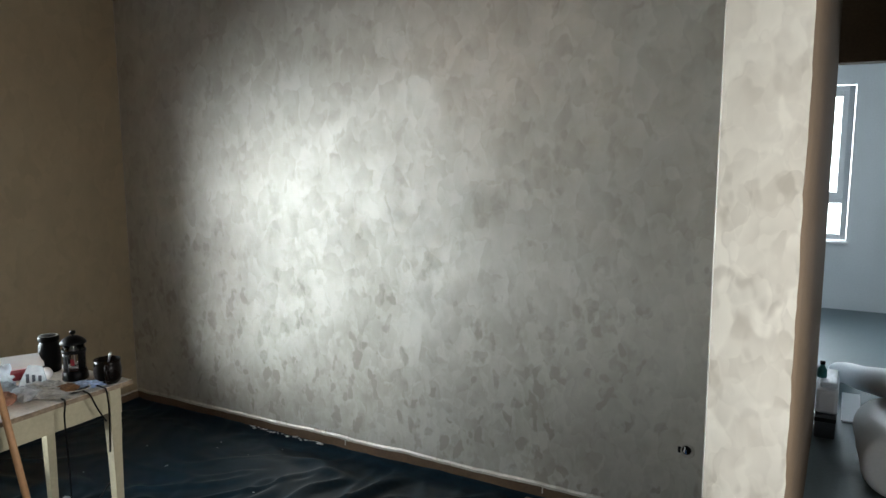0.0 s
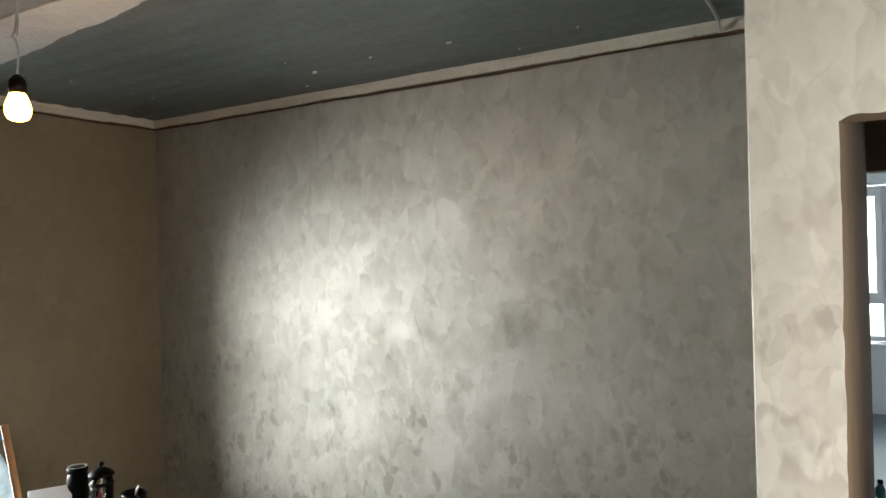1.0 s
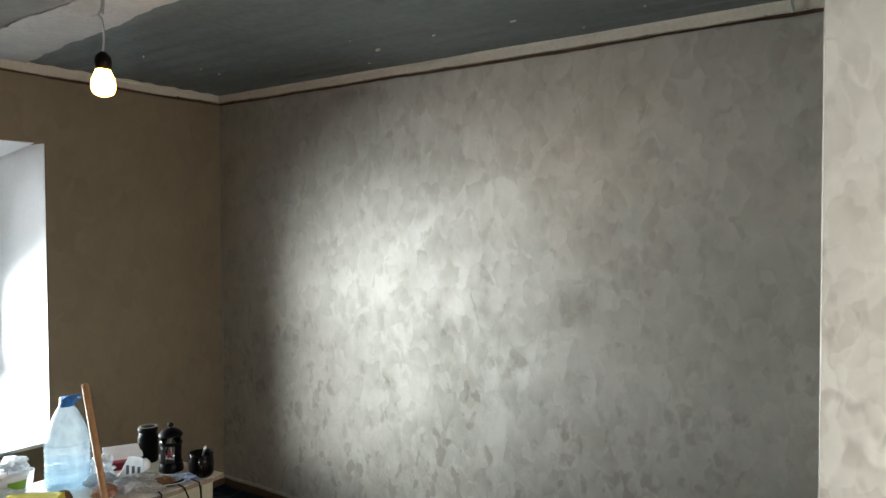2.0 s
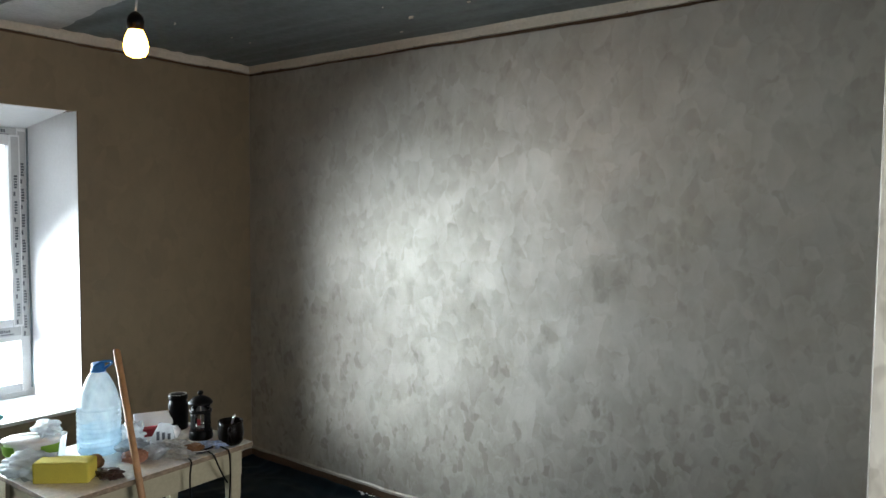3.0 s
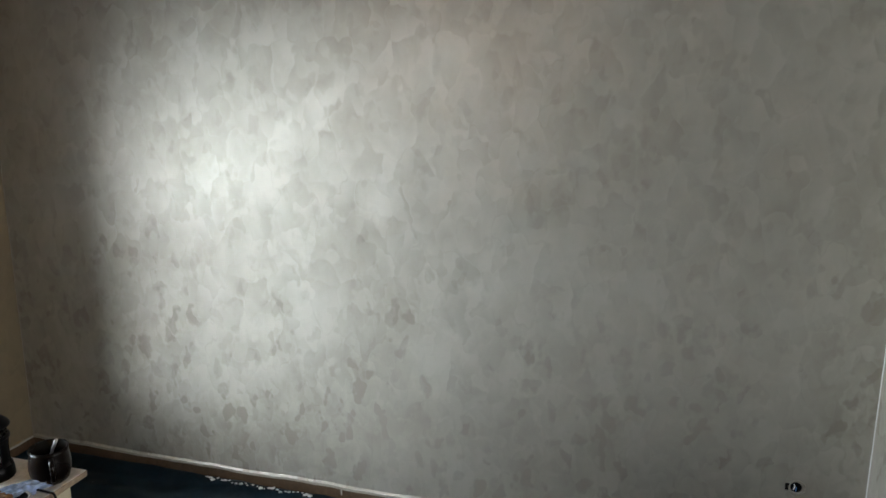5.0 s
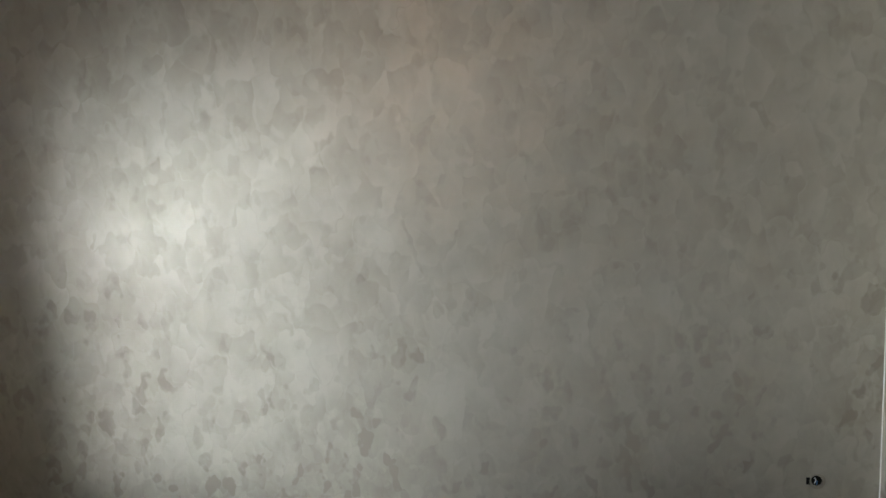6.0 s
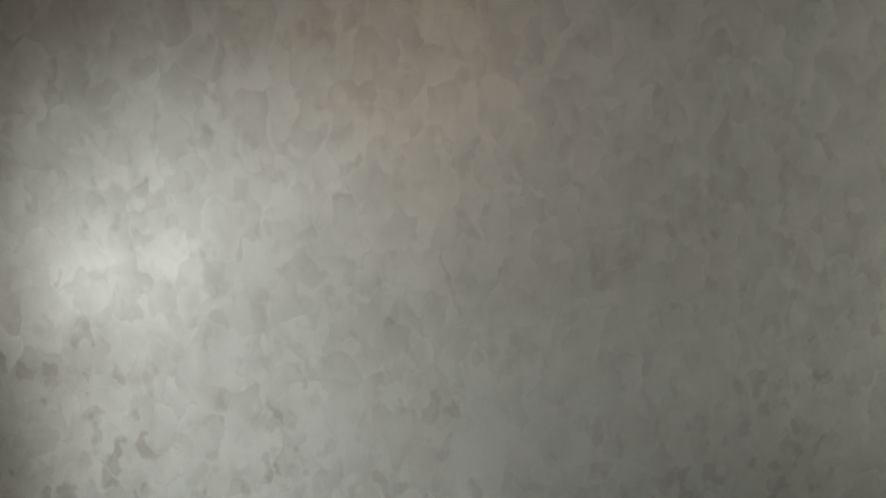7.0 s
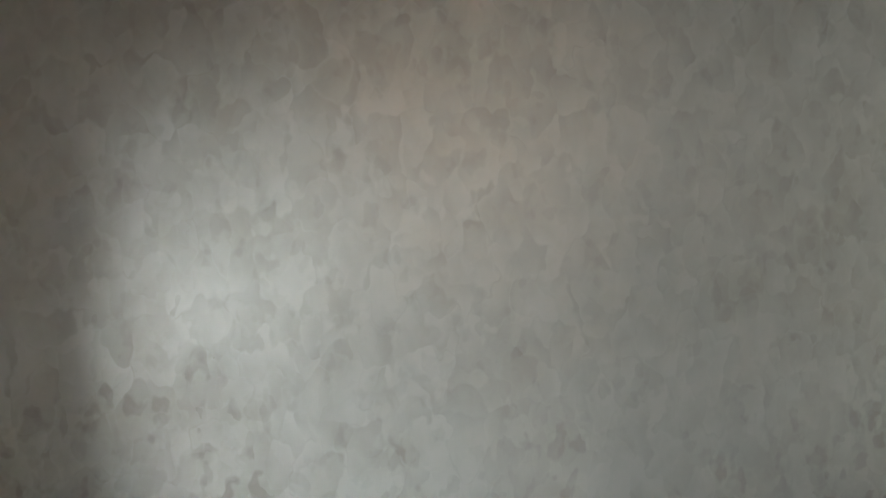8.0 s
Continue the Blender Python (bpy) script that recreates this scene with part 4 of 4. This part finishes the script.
def press(x, y):
    c = thing("french_press", x, y, TZ, "black and glass coffee press with a plunger knob", "coffee press", turn=170)
    part("base", lathe([(0, 0.0), (0.046, 0.0), (0.048, 0.005), (0.047, 0.024), (0.044, 0.042), (0.041, 0.045)], 28), M_BLACK, c, "", True)
    glass = part("glass", lathe([(0.038, 0.02), (0.039, 0.022), (0.039, 0.166), (0.037, 0.166)], 28), M_JUG, c, "clear glass beaker", True)
    part("coffee", lathe([(0, 0.025), (0.036, 0.025), (0.036, 0.048), (0, 0.048)], 24), M_DARKFOOD, c, "", True)
    part("collar", lathe([(0.0395, 0.120), (0.044, 0.122), (0.0455, 0.130), (0.044, 0.136), (0.0395, 0.137)], 28), M_BLACK, c, "", True)
    for a in (15, 105, 195, 285):
        # broad curved uprights that leave windows of glass between them
        bm = bmesh.new()
        prev = None
        for k in range(7):
            u = radians(a - 21 + 7 * k)
            e = 1 + 0.35 * (abs(k - 3) / 3) ** 2
            col = [bm.verts.new((r * math.cos(u), r * math.sin(u), z)) for r, z in ((0.0405, 0.040), (0.0445, 0.040), (0.0425 , 0.062 / e), (0.0425, 0.105 * (0.9 + 0.1 * e)), (0.0445, 0.124), (0.0405, 0.124))]
            if prev:
                for q in range(6):
                    bm.faces.new((prev[q], col[q], col[(q + 1) % 6], prev[(q + 1) % 6]))
            else:
                bm.faces.new(col[::-1])
            prev = col
        bm.faces.new(prev)
        part("upright", bm, M_BLACK, c, "", True)
    lid = part("lid", lathe([(0.040, 0.160), (0.0475, 0.162), (0.0485, 0.167), (0.045, 0.174), (0.034, 0.186), (0.018, 0.195), (0.006, 0.198)], 28), M_BLACK, c, "domed black lid", True)
    part("knob", lathe([(0.004, 0.194), (0.004, 0.202), (0.010, 0.205), (0.012, 0.212), (0.009, 0.220), (0, 0.222)], 16), M_BLACK, lid, "", True)
    part("plunger", lathe([(0, 0.056), (0.034, 0.056), (0.035, 0.060), (0.004, 0.063), (0.002, 0.066), (0.002, 0.19)], 20), M_STEEL, c, "steel plunger", True)
    part("label", box(-0.010, 0.004, -0.0400, -0.0392, 0.072, 0.100), M_RED, glass, "small red mark").matrix_local = pose(0, 0, 0, 0, 0, 240)
    part("handle", tube(bend([(0.043, 0, 0.128), (0.072, 0, 0.122), (0.076, 0, 0.08), (0.062, 0, 0.035), (0.044, 0, 0.028)], 8), 0.006, 8), M_BLACK, c, "black handle", True)
    return c


press(1.182, -1.203).scale = (1.13, 1.13, 1.0)


def mug(x, y):
    m = thing("mug", x, y, TZ, "round black glazed mug standing on the table", "mug", turn=-40)
    part("mug_body", lathe([(0, 0.0), (0.036, 0.0), (0.043, 0.010), (0.0475, 0.030), (0.0485, 0.050), (0.0465, 0.070), (0.0445, 0.084), (0.0465, 0.096), (0.043, 0.095), (0.043, 0.056), (0.036, 0.016), (0, 0.012)], 12), M_MUG, m, "", True)
    part("handle", tube(bend([(0.041, 0, 0.078), (0.060, 0, 0.076), (0.068, 0, 0.052), (0.060, 0, 0.026), (0.042, 0, 0.022)], 8), 0.006, 8), M_MUG, m, "", True)
    sp = thing("spoon", x, y, TZ + 0.014, "metal teaspoon standing in a black mug", "spoon", turn=-40)
    sp.scale = (1.2, 1.2, 1.1)
    part("spoon_handle", tube([(-0.012, -0.01, 0.016), (0.030, 0.011, 0.096), (0.042, 0.017, 0.118)], 0.0034, 6, None, 1.35), M_STEEL, sp, "", True)
    bm = lathe([(0, 0.0), (0.006, 0.002), (0.009, 0.010), (0.007, 0.020), (0.003, 0.026)], 12)
    bmesh.ops.transform(bm, matrix=pose(-0.018, -0.014, 0.0) @ Matrix.Diagonal((1.0, 0.35, 1.0, 1.0)), verts=bm.verts)
    part("spoon_bowl", bm, M_STEEL, sp, "", True)
    return m


mug(1.355, -1.165).scale = (1.2, 1.2, 1.1)

# cords hanging over the table's edge
cd = thing("power_cord", 1.43, -1.42, TZ, "black power cord hanging over the table edge", "cable")
part("cord", tube(bend([(-0.10, 0.02, 0.010), (-0.04, 0.01, 0.008), (0.004, 0.0, 0.002), (0.008, -0.01, -0.06), (0.004, -0.005, -0.2), (-0.02, 0.01, -0.45), (-0.12, 0.05, -0.66), (-0.26, 0.12, -0.685), (-0.20, 0.22, -0.60), (-0.10, 0.28, -0.42), (-0.06, 0.30, -0.2)], 8), 0.004, 6), M_BLACK, cd, "", True)
cd = thing("power_cord", 1.43, -1.31, TZ, "thin black cord looping over the table edge", "cable")
part("cord", tube(bend([(-0.08, 0.01, 0.008), (-0.03, 0.0, 0.007), (0.004, 0.0, 0.0), (0.006, 0.02, -0.05), (0.004, 0.045, -0.1), (0.0, 0.07, -0.14)], 8), 0.0035, 6), M_BLACK, cd, "", True)
cd = thing("power_cord", 1.43, -1.235, TZ, "thin black cord hanging over the table edge", "cable")
part("cord", tube(bend([(-0.07, 0.0, 0.008), (-0.02, 0.0, 0.006), (0.004, 0.0, 0.0), (0.006, 0.006, -0.06), (0.0, 0.01, -0.13), (-0.04, 0.03, -0.3)], 8), 0.0035, 6), M_BLACK, cd, "", True)

# white paper strip on the film between the table legs
bm = bmesh.new()
prev = None
for i in range(25):
    s = i / 24
    w = 0.022 + 0.014 * noise.noise((s * 6, 1, 1))
    x, y = 0.87 + 0.54 * s, -1.105 - 0.045 * s + 0.012 * noise.noise((s * 5, 3, 1))
    col = [bm.verts.new((x, y - w, 0.016 + 0.008 * noise.noise((s * 9, 0, 0)))), bm.verts.new((x, y, 0.026 + 0.008 * noise.noise((s * 8, 4, 0)))), bm.verts.new((x, y + w, 0.014))]
    if prev:
        for k in range(2):
            bm.faces.new((prev[k], col[k], col[k + 1], prev[k + 1]))
    prev = col
tagged(link("paper_strip", bm, M_PAPER, smooth=True), "torn white paper strip lying on black film", "paper")

# batten on the film
bt = thing("wooden_batten", 2.885, -0.025, 0.012, "flat worn wooden batten lying on the black film", "batten", turn=-2)
part("plank", box(-0.022, 0.022, -1.3, 0.0, 0, 0.018, 0.002), M_BATTEN, bt)

# low stand with a grey board and a tool handle
bs = thing("work_stand", 2.23, -1.63, 0, "low stand topped with a smooth grey board", "stand", turn=0)
part("board", box(-0.04, 0.56, -0.52, 0.04, 0.435, 0.45, 0.003), M_BOARD, bs, "smooth grey board")
for x in (0.02, 0.50):
    for y in (-0.46, -0.02):
        part("leg", box(x - 0.018, x + 0.018, y - 0.018, y + 0.018, 0.01, 0.434, 0.003), M_BATTEN, bs)
for y in (-0.46, -0.02):
    part("rail", box(0.04, 0.48, y - 0.012, y + 0.012, 0.38, 0.43, 0.002), M_BATTEN, bs)
hd = thing("trowel", 2.445, -1.572, 0.452, "pale turned wooden trowel handle on the grey board", "hand tool", turn=48)
hd.scale = (1.35, 1.2, 1.25)
part("grip", lathe([(0.0, -0.006), (0.007, -0.004), (0.009, 0.0), (0.021, 0.001), (0.024, 0.008), (0.024, 0.05), (0.021, 0.09), (0.017, 0.13), (0.012, 0.15), (0, 0.15)], 20), M_WOOD, hd, "", True).matrix_local = pose(0, 0.02, 0.024, 90)

# dark cordless tool on the window sill
dr = thing("cordless_tool", -0.06, -1.64, WB, "small black and blue cordless hand tool", "tool", turn=60)
part("tool_body", tube(bend([(-0.05, 0, 0.03), (-0.02, 0, 0.033), (0.02, 0, 0.032), (0.045, 0, 0.028)], 6), 0.028, 12), M_BLACK, dr, "", True)
part("tool_grip", tube([(-0.05, 0.01, 0.03), (-0.08, 0.10, 0.022)], 0.018, 10), M_BLUE, dr, "blue grip", True)
part("tool_nose", lathe([(0.018, 0), (0.016, 0.02), (0.008, 0.035), (0, 0.036)], 14), M_TEAL, dr, "", True).matrix_local = pose(0.045, 0, 0.028, 0, 90)

# ---- passage and far room ----
window_far = new("window_2")
tagged(window_far, "white plastic window in the far room", "window", kind="structure")
y = FAR + 0.10
bm = box(4.085, 4.145, y, y + 0.07, 0.73, 2.35, 0.005)
for a, b, c, d in ((3.26, 3.32, 0.73, 2.35), (3.32, 4.085, 2.29, 2.35), (3.32, 4.085, 0.73, 0.79), (3.32, 4.085, 1.12, 1.19)):
    box(a, b, y, y + 0.07, c, d, 0.005, bm)
part("window_frame", bm, M_PVC, window_far)
bm = box(4.03, 4.09, y - 0.02, y + 0.05, 1.18, 2.30, 0.006)
for a, b, c, d in ((3.315, 3.37, 1.18, 2.30), (3.37, 4.03, 2.24, 2.30), (3.37, 4.03, 1.18, 1.24)):
    box(a, b, y - 0.02, y + 0.05, c, d, 0.006, bm)
part("sash", bm, M_PVC, window_far)
for a, b, c, d in ((3.36, 4.04, 1.23, 2.25), (3.31, 4.09, 0.78, 1.13)):
    p = part("pane", box(a, b, y + 0.02, y + 0.028, c, d), M_PANE, window_far)
    p.visible_shadow = False
slab("window_sill_2", 3.24, 4.17, FAR - 0.06, FAR + 0.10, 0.70, 0.722, M_WHITE, "white window sill in the far room", "window sill", bevel=0.004)
bd2 = link("backdrop", box(-4, 12, 11.9, 12.0, -4, 9), M_HAZE)
tagged(bd2, "blank white overcast sky outside the far window", "sky", kind="structure")

roll = thing("foam_roll", 4.43, 1.14, 0.0, "thick roll of white foam sheet lying on the floor", "roll", turn=3)
part("roll_body", lathe([(0.03, -0.30), (0.035, -0.32), (0.13, -0.33), (0.158, -0.315), (0.172, -0.28), (0.170, -0.1), (0.174, 0.0), (0.17, 0.1), (0.172, 0.28), (0.158, 0.315), (0.13, 0.33), (0.03, 0.32)], 36), M_FOAM, roll, "", True).matrix_local = pose(0, 0, 0.173, 90)
sheet = thing("foam_roll", 4.16, 2.80, 0.0, "slim roll of white foam sheet leaning on a thick roll", "roll")
part("roll_body", tube(bend([(0.0, 0.0, 0.070), (0.06, -0.35, 0.165), (0.13, -0.75, 0.255), (0.21, -1.15, 0.36), (0.29, -1.42, 0.42), (0.36, -1.62, 0.445)], 6), 0.070, 20, None, 1.3), M_FOAM, sheet, "", True)
crate = thing("dark_crate", 4.115, 1.75, 0.0, "dark plastic crate standing on the floor", "crate")
part("crate_body", box(-0.065, 0.045, -0.2, 0.2, 0.0, 0.14, 0.008), M_CRATE, crate)
part("crate_rim", box(-0.068, 0.048, -0.204, 0.204, 0.10, 0.125, 0.004), M_BLACK, crate)
pk = thing("white_pack", 4.115, 1.77, 0.14, "white wrapped pack lying on a dark crate", "pack")
part("pack_body", box(-0.068, 0.052, -0.19, 0.19, 0.0, 0.15, 0.02), M_FOAM, pk)
part("pack_fold", box(-0.05, 0.045, -0.16, 0.17, 0.151, 0.185, 0.012), M_BAG, pk)
tl = thing("teal_bottle", 4.070, 1.72, 0.325, "small teal plastic bottle on the white pack", "bottle")
part("bottle_body", lathe([(0, 0), (0.026, 0.0), (0.028, 0.01), (0.027, 0.05), (0.014, 0.07), (0.012, 0.08)], 16), M_TEAL, tl, "", True)
part("cap", lathe([(0.014, 0.08), (0.015, 0.082), (0.015, 0.1), (0, 0.102)], 14), M_BLACK, tl, "dark cap", True)
fl = link("foam_sheet", box(4.19, 4.30, 1.9, 2.5, 0.0, 0.012, 0.004), M_FOAM)
tagged(fl, "flat white foam sheet on the floor", "sheet")
